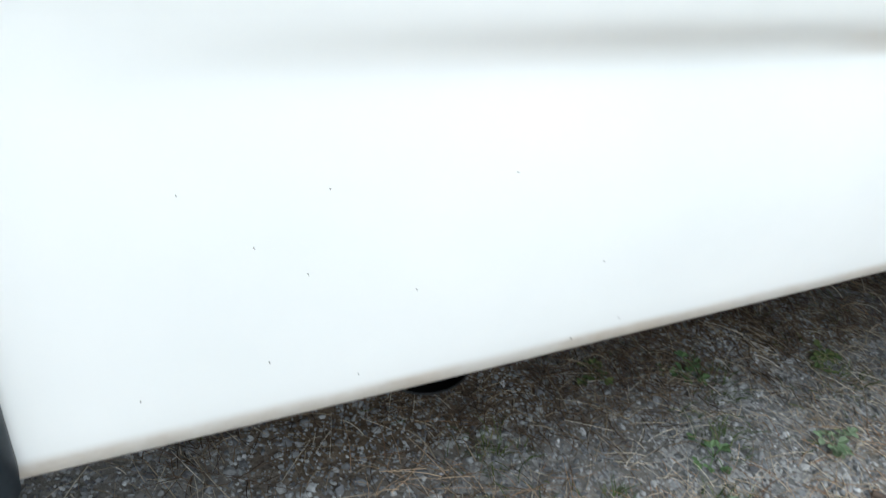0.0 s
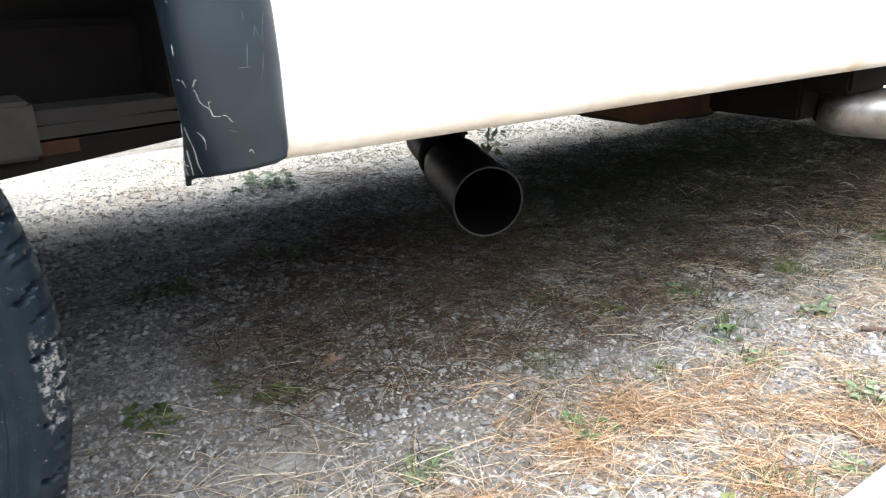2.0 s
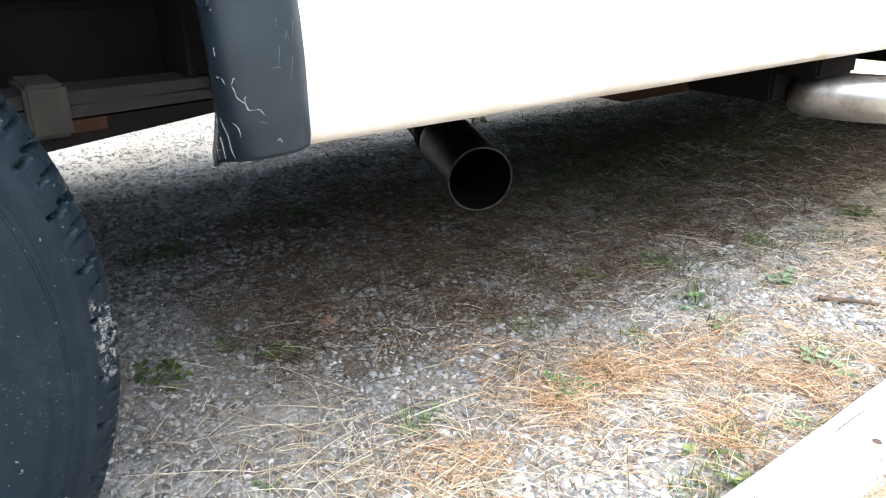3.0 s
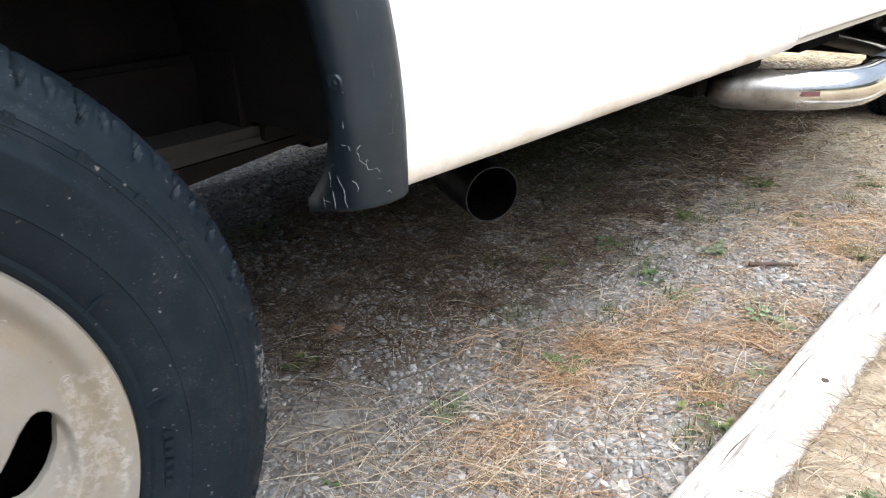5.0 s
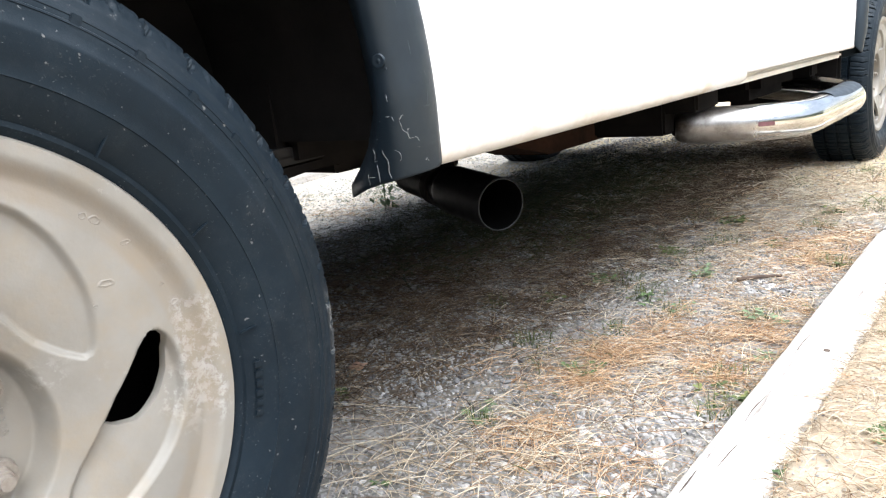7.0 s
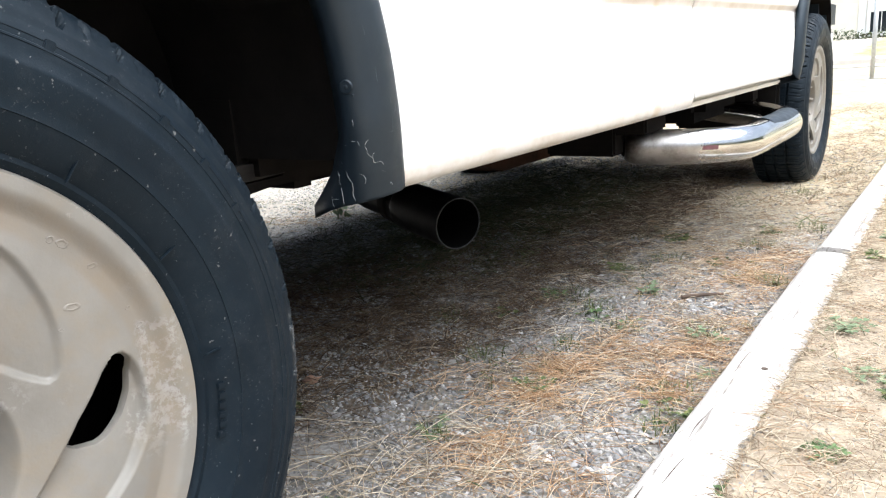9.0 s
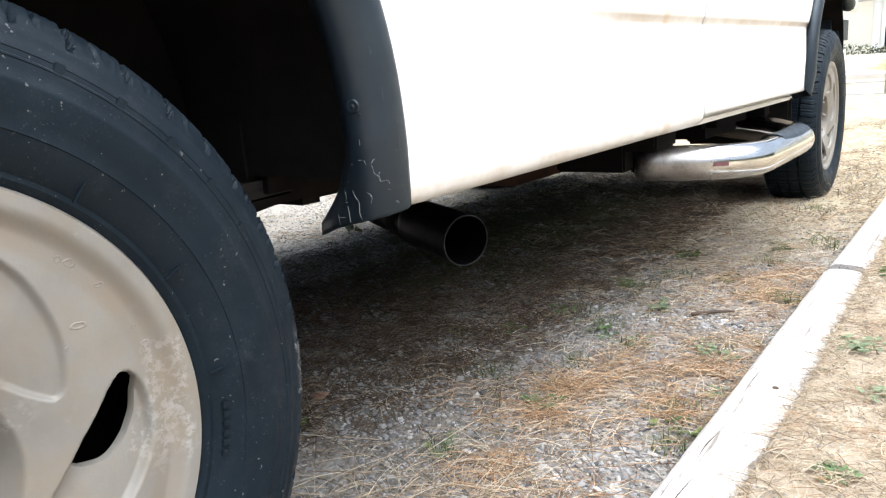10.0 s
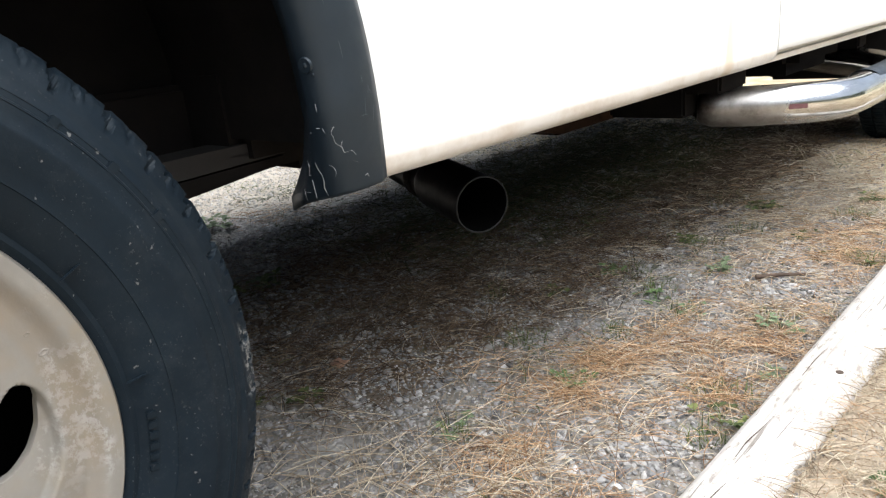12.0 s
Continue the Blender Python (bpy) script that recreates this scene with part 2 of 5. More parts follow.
def ground_material():
    m = material("gravel_and_dirt", (0.2, 0.18, 0.15), 0.95, 0, 0.15)
    nt = m.node_tree
    pos, xyz = position(nt)
    soil = ramp(nt, noise_tex(nt, 1.7, 6, 0.65, pos), [(0.3, (0.12, 0.103, 0.086)), (0.55, (0.195, 0.175, 0.152)), (0.75, (0.28, 0.258, 0.23))])
    v = nt.nodes.new("ShaderNodeTexVoronoi")
    v.inputs["Scale"].default_value = 85
    nt.links.new(pos, v.inputs["Vector"])
    stone = ramp(nt, v.outputs["Color"], [(0.1, (0.08, 0.08, 0.08)), (0.5, (0.20, 0.197, 0.19)), (0.9, (0.40, 0.39, 0.375))])
    where = ramp(nt, noise_tex(nt, 2.6, 5, 0.6, pos), [(0.4, (0.15, 0.15, 0.15)), (0.6, (0.9, 0.9, 0.9))])
    col = mix(nt, where, soil, stone)
    # sandy earth beyond the timber edging
    sandy = ramp(nt, noise_tex(nt, 14, 7, 0.7, pos), [(0.3, (0.28, 0.225, 0.165)), (0.7, (0.47, 0.40, 0.31))])
    col = mix(nt, band(nt, xyz[0], 0.305, 60.0, 0.01), col, sandy)
    dry = ramp(nt, noise_tex(nt, 5, 7, 0.7, pos), [(0.3, (0.24, 0.195, 0.125)), (0.5, (0.40, 0.335, 0.225)), (0.75, (0.52, 0.45, 0.32))])
    col = mix(nt, band(nt, xyz[1], 3.4, 400, 1.6), col, dry)
    lawn = ramp(nt, noise_tex(nt, 1.2, 6, 0.7, pos), [(0.35, (0.17, 0.19, 0.08)), (0.65, (0.42, 0.37, 0.22))])
    col = mix(nt, band(nt, xyz[1], 19.0, 400, 2.5), col, lawn)
    # ground beyond the van painted paler, in place of the light there
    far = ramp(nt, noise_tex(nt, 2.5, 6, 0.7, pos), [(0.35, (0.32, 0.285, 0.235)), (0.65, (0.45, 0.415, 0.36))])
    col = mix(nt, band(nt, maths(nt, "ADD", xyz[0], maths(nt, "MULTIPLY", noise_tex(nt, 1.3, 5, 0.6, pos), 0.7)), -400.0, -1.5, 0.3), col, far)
    # brown humus patches, mixed in darker to deepen the shade under the van
    humus_shade = ramp(nt, noise_tex(nt, 3.4, 7, 0.72, pos), [(0.40, (0, 0, 0)), (0.50, (1, 1, 1))])
    humus_shade = maths(nt, "MULTIPLY", humus_shade, maths(nt, "MULTIPLY", band(nt, xyz[0], -1.05, -0.32, 0.12), band(nt, xyz[1], 0.8, 4.0, 0.2)))
    col = mix(nt, maths(nt, "MULTIPLY", humus_shade, 0.85), col, ramp(nt, noise_tex(nt, 60, 6, 0.7, pos), [(0.3, (0.055, 0.037, 0.023)), (0.7, (0.16, 0.115, 0.07))]))
    # pale dust in the worn hollow
    dx = maths(nt, "MULTIPLY", maths(nt, "ADD", xyz[0], 0.265), 12.0)
    dy = maths(nt, "MULTIPLY", maths(nt, "ADD", xyz[1], -0.579), 10.0)
    rr = maths(nt, "ADD", maths(nt, "MULTIPLY", dx, dx), maths(nt, "MULTIPLY", dy, dy))
    rr = maths(nt, "ADD", rr, maths(nt, "MULTIPLY", noise_tex(nt, 30, 5, 0.6, pos), 0.9))
    col = mix(nt, ramp(nt, rr, [(0.45, (0.8, 0.8, 0.8)), (1.0, (0, 0, 0))]), col, (0.33, 0.32, 0.305))
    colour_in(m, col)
    h = maths(nt, "ADD", maths(nt, "MULTIPLY", v.outputs["Distance"], -1.2), noise_tex(nt, 240, 5, 0.7, pos))
    bump(nt, h, 0.8, 0.006)
    return m


GROUND = ground_material()
PEBBLE = per_piece("pebbles", [(0.0, (0.11, 0.108, 0.11)), (0.25, (0.19, 0.188, 0.19)), (0.6, (0.28, 0.277, 0.273)), (0.9, (0.36, 0.35, 0.332)), (1.0, (0.48, 0.475, 0.465))], 0.92, 220)
SAND_PEBBLE = per_piece("sandy_crumbs", [(0.0, (0.20, 0.16, 0.12)), (0.5, (0.36, 0.31, 0.25)), (1.0, (0.50, 0.46, 0.40))], 0.95, 220)
# paler copy of the pebbles, carrying the brightness beyond the van
FAR_LIT_PEBBLE = per_piece("light_painted_pebbles", [(0.0, (0.33, 0.32, 0.30)), (0.5, (0.43, 0.415, 0.39)), (1.0, (0.54, 0.525, 0.50))], 0.92, 220)
STRAW = per_piece("dry_straw", [(0.0, (0.16, 0.115, 0.075)), (0.3, (0.30, 0.235, 0.16)), (0.6, (0.46, 0.38, 0.275)), (1.0, (0.62, 0.55, 0.43))], 0.8, 150)
# brown old straw, coloured darker still for the shade under the van
OLD_SHADED_STRAW = per_piece("shaded_old_straw", [(0.0, (0.030, 0.020, 0.014)), (0.5, (0.095, 0.062, 0.038)), (0.85, (0.20, 0.145, 0.095)), (1.0, (0.36, 0.29, 0.20))], 0.85, 150)
NEEDLE = per_piece("fallen_needles", [(0.0, (0.10, 0.055, 0.030)), (0.3, (0.27, 0.155, 0.080)), (0.6, (0.45, 0.285, 0.160)), (0.85, (0.56, 0.41, 0.26)), (1.0, (0.60, 0.50, 0.37))], 0.75, 150)
GRASS = per_piece("green_blades", [(0.0, (0.035, 0.05, 0.016)), (0.5, (0.07, 0.1, 0.03)), (1.0, (0.16, 0.17, 0.06))], 0.7, 150)
# green grass with its colour toned down to deepen the van's shade
SHADE_GRASS = per_piece("shade_toned_grass", [(0.0, (0.028, 0.034, 0.013)), (0.6, (0.065, 0.08, 0.032)), (1.0, (0.16, 0.13, 0.07))], 0.8, 150)
LEAF = per_piece("weed_leaves", [(0.0, (0.05, 0.085, 0.03)), (0.5, (0.085, 0.14, 0.05)), (1.0, (0.13, 0.19, 0.08))], 0.6, 150)
PALE_LEAF = per_piece("grey_green_leaves", [(0.0, (0.1, 0.14, 0.07)), (1.0, (0.2, 0.25, 0.15))], 0.7, 150)
DEAD_LEAF = mottled("dead_leaf", (0.25, 0.13, 0.08), (0.42, 0.27, 0.19), 40, 0.7)
BARK = mottled("stick_bark", (0.03, 0.02, 0.014), (0.095, 0.062, 0.042), 60, 0.85, 0, 200, 0.001, 0.6)


def timber_material():
    m = material("weathered_timber", (0.55, 0.5, 0.44), 0.85, 0, 0.2)
    nt = m.node_tree
    pos, xyz = position(nt)
    grain = noise_tex(nt, 30, 7, 0.7, pos, (1.6, 0.05, 1.6))
    col = ramp(nt, grain, [(0.3, (0.20, 0.185, 0.17)), (0.42, (0.36, 0.345, 0.325)), (0.66, (0.50, 0.485, 0.465))])
    stain = ramp(nt, noise_tex(nt, 7, 6, 0.7, pos, (1, 0.4, 1)), [(0.5, (0, 0, 0)), (0.75, (1, 1, 1))])
    col = mix(nt, maths(nt, "MULTIPLY", stain, 0.25), col, (0.38, 0.31, 0.24))
    fleck = ramp(nt, noise_tex(nt, 110, 6, 0.7, pos, (1, 0.3, 1)), [(0.55, (0, 0, 0)), (0.64, (1, 1, 1))])
    col = mix(nt, maths(nt, "MULTIPLY", fleck, 0.8), col, (0.19, 0.17, 0.15))
    crack = ramp(nt, noise_tex(nt, 24, 5, 0.65, pos, (3.4, 0.10, 3.4)), [(0.62, (0, 0, 0)), (0.66, (1, 1, 1))])
    col = mix(nt, maths(nt, "MULTIPLY", crack, 0.75), col, (0.13, 0.115, 0.10))
    colour_in(m, col)
    bump(nt, maths(nt, "SUBTRACT", grain, maths(nt, "MULTIPLY", crack, 0.8)), 0.6, 0.004)
    return m


TIMBER = timber_material()
CRACK = material("dark_crack", (0.05, 0.035, 0.025), 0.95)
WALL_PAINT = mottled("cream_siding_paint", (0.74, 0.70, 0.60), (0.80, 0.76, 0.66), 2, 0.7)
TRIM = mottled("white_trim", (0.72, 0.72, 0.70), (0.78, 0.78, 0.76), 5, 0.6)
ROOF = mottled("grey_shingles", (0.13, 0.14, 0.15), (0.22, 0.23, 0.24), 4, 0.9)
GALV = mottled("galvanised_steel", (0.36, 0.38, 0.39), (0.5, 0.52, 0.53), 30, 0.5, 0.6)
HEDGE = per_piece("shrub_leaves", [(0.0, (0.07, 0.085, 0.045)), (1.0, (0.16, 0.185, 0.10))], 0.8, 60)


# ---- builders ----
def mesh_ob(name, verts, faces, mat, parent=None, smooth=True, label="", auto=None):
    me = bpy.data.meshes.new(name)
    me.from_pydata([tuple(v) for v in verts], [], faces)
    me.materials.append(mat)
    if smooth:
        me.polygons.foreach_set("use_smooth", [True] * len(me.polygons))
    if auto:
        me.set_sharp_from_angle(angle=radians(auto))
    me.update()
    ob = new(name, me)
    ob.parent = parent
    if label:
        ob["label"] = label
    return ob


def part(name, bm, mat, parent, label="", auto=40):
    bm.normal_update()
    me = bpy.data.meshes.new(name)
    bm.to_mesh(me)
    bm.free()
    me.materials.append(mat)
    me.polygons.foreach_set("use_smooth", [True] * len(me.polygons))
    if auto:
        me.set_sharp_from_angle(angle=radians(auto))
    ob = new(name, me)
    ob.parent = parent
    if label:
        ob["label"] = label
    return ob


def box(bm, lo, hi, bev=0.0, m=None):
    r = bmesh.ops.create_cube(bm, size=1.0)
    for v in r["verts"]:
        v.co = Vector([lo[k] + (hi[k] - lo[k]) * (v.co[k] + 0.5) for k in range(3)])
    if bev:
        es = list({e for v in r["verts"] for e in v.link_edges})
        g = bmesh.ops.bevel(bm, geom=es, offset=bev, segments=2, affect="EDGES")
        vs = {v for f in g["faces"] for v in f.verts} | {v for v in r["verts"] if v.is_valid}
    else:
        vs = r["verts"]
    if m is not None:
        for v in vs:
            v.co = m @ v.co
    return vs


def grid_faces(nr, nc, wrap_r=False, wrap_c=False):
    out = []
    for i in range(nr if wrap_r else nr - 1):
        for j in range(nc if wrap_c else nc - 1):
            a, b = i * nc + j, i * nc + (j + 1) % nc
            c, d = ((i + 1) % nr) * nc + (j + 1) % nc, ((i + 1) % nr) * nc + j
            out.append((a, b, c, d))
    return out


def lathe(profile, n):
    """Rings round the x axis from (x, r) pairs."""
    vs = []
    for x, r in profile:
        for k in range(n):
            a = 2 * math.pi * k / n
            vs.append((x, r * math.cos(a), r * math.sin(a)))
    return vs, grid_faces(len(profile), n, wrap_c=True)


def smooth_path(pts, steps=8):
    """Catmull-Rom through the points."""
    p = [Vector(q) for q in pts]
    p = [p[0] * 2 - p[1]] + p + [p[-1] * 2 - p[-2]]
    out = []
    for i in range(1, len(p) - 2):
        for k in range(steps):
            t = k / steps
            a, b, c, d = p[i - 1], p[i], p[i + 1], p[i + 2]
            out.append(0.5 * (2 * b + (c - a) * t + (2 * a - 5 * b + 4 * c - d) * t * t + (3 * b - a - 3 * c + d) * t ** 3))
    out.append(p[-2])
    return out


def tube(path, radii, n=16, cap=True):
    vs, m = [], len(path)
    up = Vector((0, 0, 1))
    for i, q in enumerate(path):
        d = (path[min(i + 1, m - 1)] - path[max(i - 1, 0)]).normalized()
        s = d.cross(up)
        s = s.normalized() if s.length > 1e-4 else Vector((1, 0, 0))
        u = s.cross(d)
        r = radii[i] if isinstance(radii, (list, tuple)) else radii
        for k in range(n):
            a = 2 * math.pi * k / n
            vs.append(q + s * (r * math.cos(a)) + u * (r * math.sin(a)))
    fs = grid_faces(m, n, wrap_c=True)
    if cap:
        fs.append(tuple(range(n))[::-1])
        fs.append(tuple(range((m - 1) * n, m * n)))
    return vs, fs


def empty(name, at=(0, 0, 0)):
    ob = new(name)
    ob.location = at
    ob.empty_display_size = 0.1
    return ob


# ---- ground ----
def lift(x, y):
    """Height of the ground: flat by the vehicle, rising gently towards the house."""
    s = min(max((y - 12.5) / 14.0, 0), 1)
    return 0.018 + 0.008 * min(max((y - 1.6) / 1.4, 0), 1) + 0.534 * s * s * (3 - 2 * s)


def ground_z(x, y):
    n = noise.noise(Vector((x * 1.6, y * 1.6, 0.3))) * 0.010 + noise.noise(Vector((x * 7, y * 7, 2.3))) * 0.004
    # earth banked up behind the timber
    if x > 0.28:
        edge = 0.303 + 0.012 * noise.noise(Vector((y * 9, 1.7, 4.1))) + 0.006 * noise.noise(Vector((y * 31, 5.2, 0.4)))
        s = min(max((x - edge) / 0.02, 0), 1)
        far = 1 - min(max((y - 4.0) / 4.0, 0), 1)
        n += (0.036 + 0.006 * noise.noise(Vector((x * 22, y * 22, 6.0)))) * s * far
    return n + lift(x, y)


def build_ground():
    def axis(lo, hi, fine, a, b, grow=1.22):
        v = [a + (b - a) * k / round((b - a) / fine) for k in range(round((b - a) / fine) + 1)]
        s = fine
        while v[-1] < hi:
            s *= grow
            v.append(v[-1] + s)
        s = fine
        while v[0] > lo:
            s *= grow
            v.insert(0, v[0] - s)
        return v
    xs = axis(-260, 260, 0.0125, -0.9, 0.9, 1.15)
    ys = axis(-200, 420, 0.0125, 0.3, 3.0, 1.15)
    vs = [(x, y, ground_z(x, y)) for y in ys for x in xs]
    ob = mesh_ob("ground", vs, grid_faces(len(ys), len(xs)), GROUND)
    tagged(ob, "grey gravel and dry earth with straw litter", "ground", kind="structure")


build_ground()

# ---- the van ----
van = tagged(empty("van", (-0.85, 1.6, 0.0)), "white painted van with black plastic wheel flares and chrome step bar", "van")


def to_van(ob):
    ob.parent = van
    ob.matrix_parent_inverse = Matrix.Translation(van.location).inverted()
    return ob


WID = 1.76
REAR_Y, FRONT_Y, WZ = 0.0, 3.335, 0.357
PROFILE = [(-0.065, 0.470), (-0.05, 0.4655), (-0.03, 0.464), (-0.013, 0.466), (-0.003, 0.472), (0.003, 0.480), (0.005, 0.492), (0.006, 0.51), (0.007, 0.56),
           (0.008, 0.62), (0.0075, 0.66), (0.0072, 0.668), (0.007, 0.676), (0.0068, 0.684), (0.0066, 0.692), (0.0063, 0.700), (0.006, 0.706), (0.006, 0.712), (0.0062, 0.718), (0.0066, 0.724), (0.0072, 0.731), (0.008, 0.74), (0.009, 0.755), (0.0098, 0.78),
           (0.008, 0.85), (0.002, 1.0), (-0.009, 1.08)]


def arch(y, cy, grow=0.0):
    """Bottom of the body over a wheel."""
    d = abs(y - cy) / (0.495 + grow)
    if d >= 1:
        return 0.0
    return 0.5 + (0.44 + grow) * (1 - d ** 2.5) ** 0.4


def crease(y):
    return 0.698 + 0.010 * (y - 0.9)


def side_panel(name, ya, yb, label, mirror=False, zmin=0.0):
    ys, y = [], ya
    while y < yb - 1e-6:
        ys.append(y)
        near = min(abs(abs(y - REAR_Y) - 0.495), abs(abs(y - FRONT_Y) - 0.495))
        y += 0.004 if near < 0.02 else 0.012 if near < 0.15 else 0.03
    ys.append(yb)
    vs = []
    for y in ys:
        zb = max(arch(y, REAR_Y), arch(y, FRONT_Y), zmin, 0.80 if y > 3.6 else 0.0)
        fade = min(max((y - 0.53) / 0.3, 0), 1)
        for x, z in PROFILE:
            if 0.60 <= z <= 0.76:
                d = z - crease(y)
                q = min(max((0.018 - d) / 0.028, 0), 1)
                x -= 0.0085 * fade * q * q * (3 - 2 * q) * min(max((d + 0.10) / 0.09, 0), 1)
            x -= 0.006 * min(max((y - 0.75) / 0.6, 0), 1)
            if z < zb:
                k = next((q for q in range(len(PROFILE)) if PROFILE[q][1] >= zb and q > 2), len(PROFILE) - 1)
                x, z = PROFILE[k][0] - 0.012, zb
            x -= 0.012 * ((y - 1.6) / 2.6) ** 4
            vs.append((-WID - x if mirror else x, y, z))
    nc = len(PROFILE)
    fs = []
    for f in grid_faces(len(ys), nc):
        co = [Vector(vs[k]) for k in f]
        if (co[0] - co[1]).length + (co[2] - co[3]).length < 1e-6:
            continue
        fs.append(f if mirror else f[::-1])
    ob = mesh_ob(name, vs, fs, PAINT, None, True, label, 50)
    s = ob.modifiers.new("thickness", "SOLIDIFY")
    s.thickness = 0.004
    s.offset = -1
    return to_van(ob)


side_panel("quarter_panel", -1.25, 1.652, "white side panel with rust run and dirty crease")
side_panel("quarter_panel", -1.25, 1.652, "", True)
side_panel("front_door", 1.660, 2.93, "white front door with dirty crease", False, 0.486)
side_panel("front_door", 1.660, 2.93, "", True, 0.486)
side_panel("front_fender", 2.936, 4.05, "white front fender")
side_panel("front_fender", 2.936, 4.05, "", True)

# sill below the door and body above the sides
for x0, x1 in ((-0.095, -0.036), (-WID + 0.036, -WID + 0.095)):
    bm = bmesh.new()
    box(bm, (x0, 1.655, 0.460), (x1, 2.80, 0.480), 0.006)
    to_van(part("door_sill", bm, PAINT, None, "white rocker sill with grime"))

bm = bmesh.new()
shell = [(-0.012, 1.08), (-0.03, 1.16), (-0.12, 1.62), (-0.2, 1.78), (-0.4, 1.86), (-0.88, 1.89)]
sec = shell + [(-WID - x, z) for x, z in shell[-2::-1]]
rows = []
for y, dz, dx in ((-1.25, 0, 0), (2.3, 0, 0), (2.5, -0.03, 0.01), (3.1, -0.72, 0.06), (4.0, -0.85, 0.08)):
    rows.append([bm.verts.new((x + (dx if x > -0.88 else -dx) * (-1), y, 1.08 + max(z + dz - 1.08, 0) if y < 3 else min(z, 1.1 + 0.05 * (z - 1.08)))) for x, z in sec])
for a, b in zip(rows, rows[1:]):
    for k in range(len(sec) - 1):
        bm.faces.new((a[k], b[k], b[k + 1], a[k + 1]))
bm.faces.new(rows[0])
to_van(part("upper_body", bm, PAINT, None, "white upper body"))
bm = bmesh.new()
box(bm, (-WID, -1.27, 0.48), (0, -1.245, 1.09), 0.01)
to_van(part("rear_panel", bm, PAINT, None))
bm = bmesh.new()
box(bm, (-WID + 0.05, 4.03, 0.80), (-0.05, 4.08, 1.09), 0.02)
to_van(part("grille", bm, PLASTIC, None, "black plastic grille"))
bm = bmesh.new()
box(bm, (-WID + 0.05, 3.80, 0.645), (-0.05, 4.14, 0.80), 0.03)
to_van(part("front_bumper", bm, PLASTIC, None, "black plastic front bumper"))
bm = bmesh.new()
box(bm, (-WID + 0.06, 3.98, 0.575), (-0.055, 4.13, 0.648), 0.015)
to_van(part("valance", bm, TRIM, None, "pale painted valance under the bumper"))

# floor, tubs and running gear
bm = bmesh.new()
box(bm, (-WID + 0.06, 0.56, 0.50), (-0.06, 2.7, 0.53))
box(bm, (-WID + 0.42, -1.24, 0.62), (-0.42, 0.56, 0.65))
box(bm, (-WID + 0.36, 2.7, 0.55), (-0.36, 4.03, 0.58))
to_van(part("floor_pan", bm, UNDER, None, "dirty black floor pan"))


def wheel_house(cy, mirror):
    vs = []
    n = 28
    inner = 0.40
    for x in (-0.03, -inner):
        for k in range(n + 1):
            a = math.pi * k / n
            c, s = math.cos(a), math.sin(a)
            vs.append((x, cy + 0.53 * math.copysign(abs(c) ** 0.8, c), 0.50 + 0.46 * abs(s) ** 0.8))
    fs = [(k, k + 1, n + 2 + k, n + 1 + k) for k in range(n)]
    fs.append(tuple(range(n + 1, 2 * n + 2)))
    if mirror:
        vs = [(-WID - x, y, z) for x, y, z in vs]
    return to_van(mesh_ob("wheel_house", vs, fs, UNDER, None, False, "black inner wheel arch"))


for cy in (REAR_Y, FRONT_Y):
    for mi in (False, True):
        wheel_house(cy, mi)

for sx in (-0.44, -WID + 0.36):
    bm = bmesh.new()
    box(bm, (sx - 0.0, 0.85, 0.42), (sx + 0.07, 4.0, 0.57), 0.008)
    to_van(part("frame_rail", bm, RUSTY, None, "rusty brown chassis rail"))
    bm = bmesh.new()
    box(bm, (sx - 0.0, -1.2, 0.455), (sx + 0.066, 0.848, 0.57), 0.008)
    to_van(part("frame_rail", bm, UNDER, None, "black chassis rail over the axle"))
# cross member and tank guard seen below the sill
bm = bmesh.new()
for ya, yb, za, zb in ((1.24, 1.5, 0.40, 0.33), (1.5, 2.1, 0.328, 0.328)):
    vs = [bm.verts.new(p) for p in ((-0.45, ya, za), (-0.45, yb, zb), (-0.45, yb, 0.5), (-0.45, ya, 0.5), (-0.62, ya, za), (-0.62, yb, zb), (-0.62, yb, 0.5), (-0.62, ya, 0.5))]
    for f in ((0, 3, 2, 1), (4, 5, 6, 7), (0, 1, 5, 4), (0, 4, 7, 3), (1, 2, 6, 5)):
        bm.faces.new([vs[k] for k in f])
to_van(part("frame_gusset", bm, RUSTY, None, "rusty brown frame side plate"))
bm = bmesh.new()
box(bm, (-0.40, 2.20, 0.375), (-0.14, 2.62, 0.497), 0.035)
to_van(part("body_mount", bm, UNDER, None, "dirty black cab mount"))
bm = bmesh.new()
box(bm, (-0.42, 2.80, 0.30), (-0.04, 2.83, 0.56), 0.01)
to_van(part("splash_guard", bm, UNDER, None, "black splash guard behind the front wheel"))
bm = bmesh.new()
box(bm, (-1.25, 1.0, 0.36), (-0.7, 1.9, 0.5), 0.04)
to_van(part("fuel_tank", bm, UNDER, None, "dirty black fuel tank"))


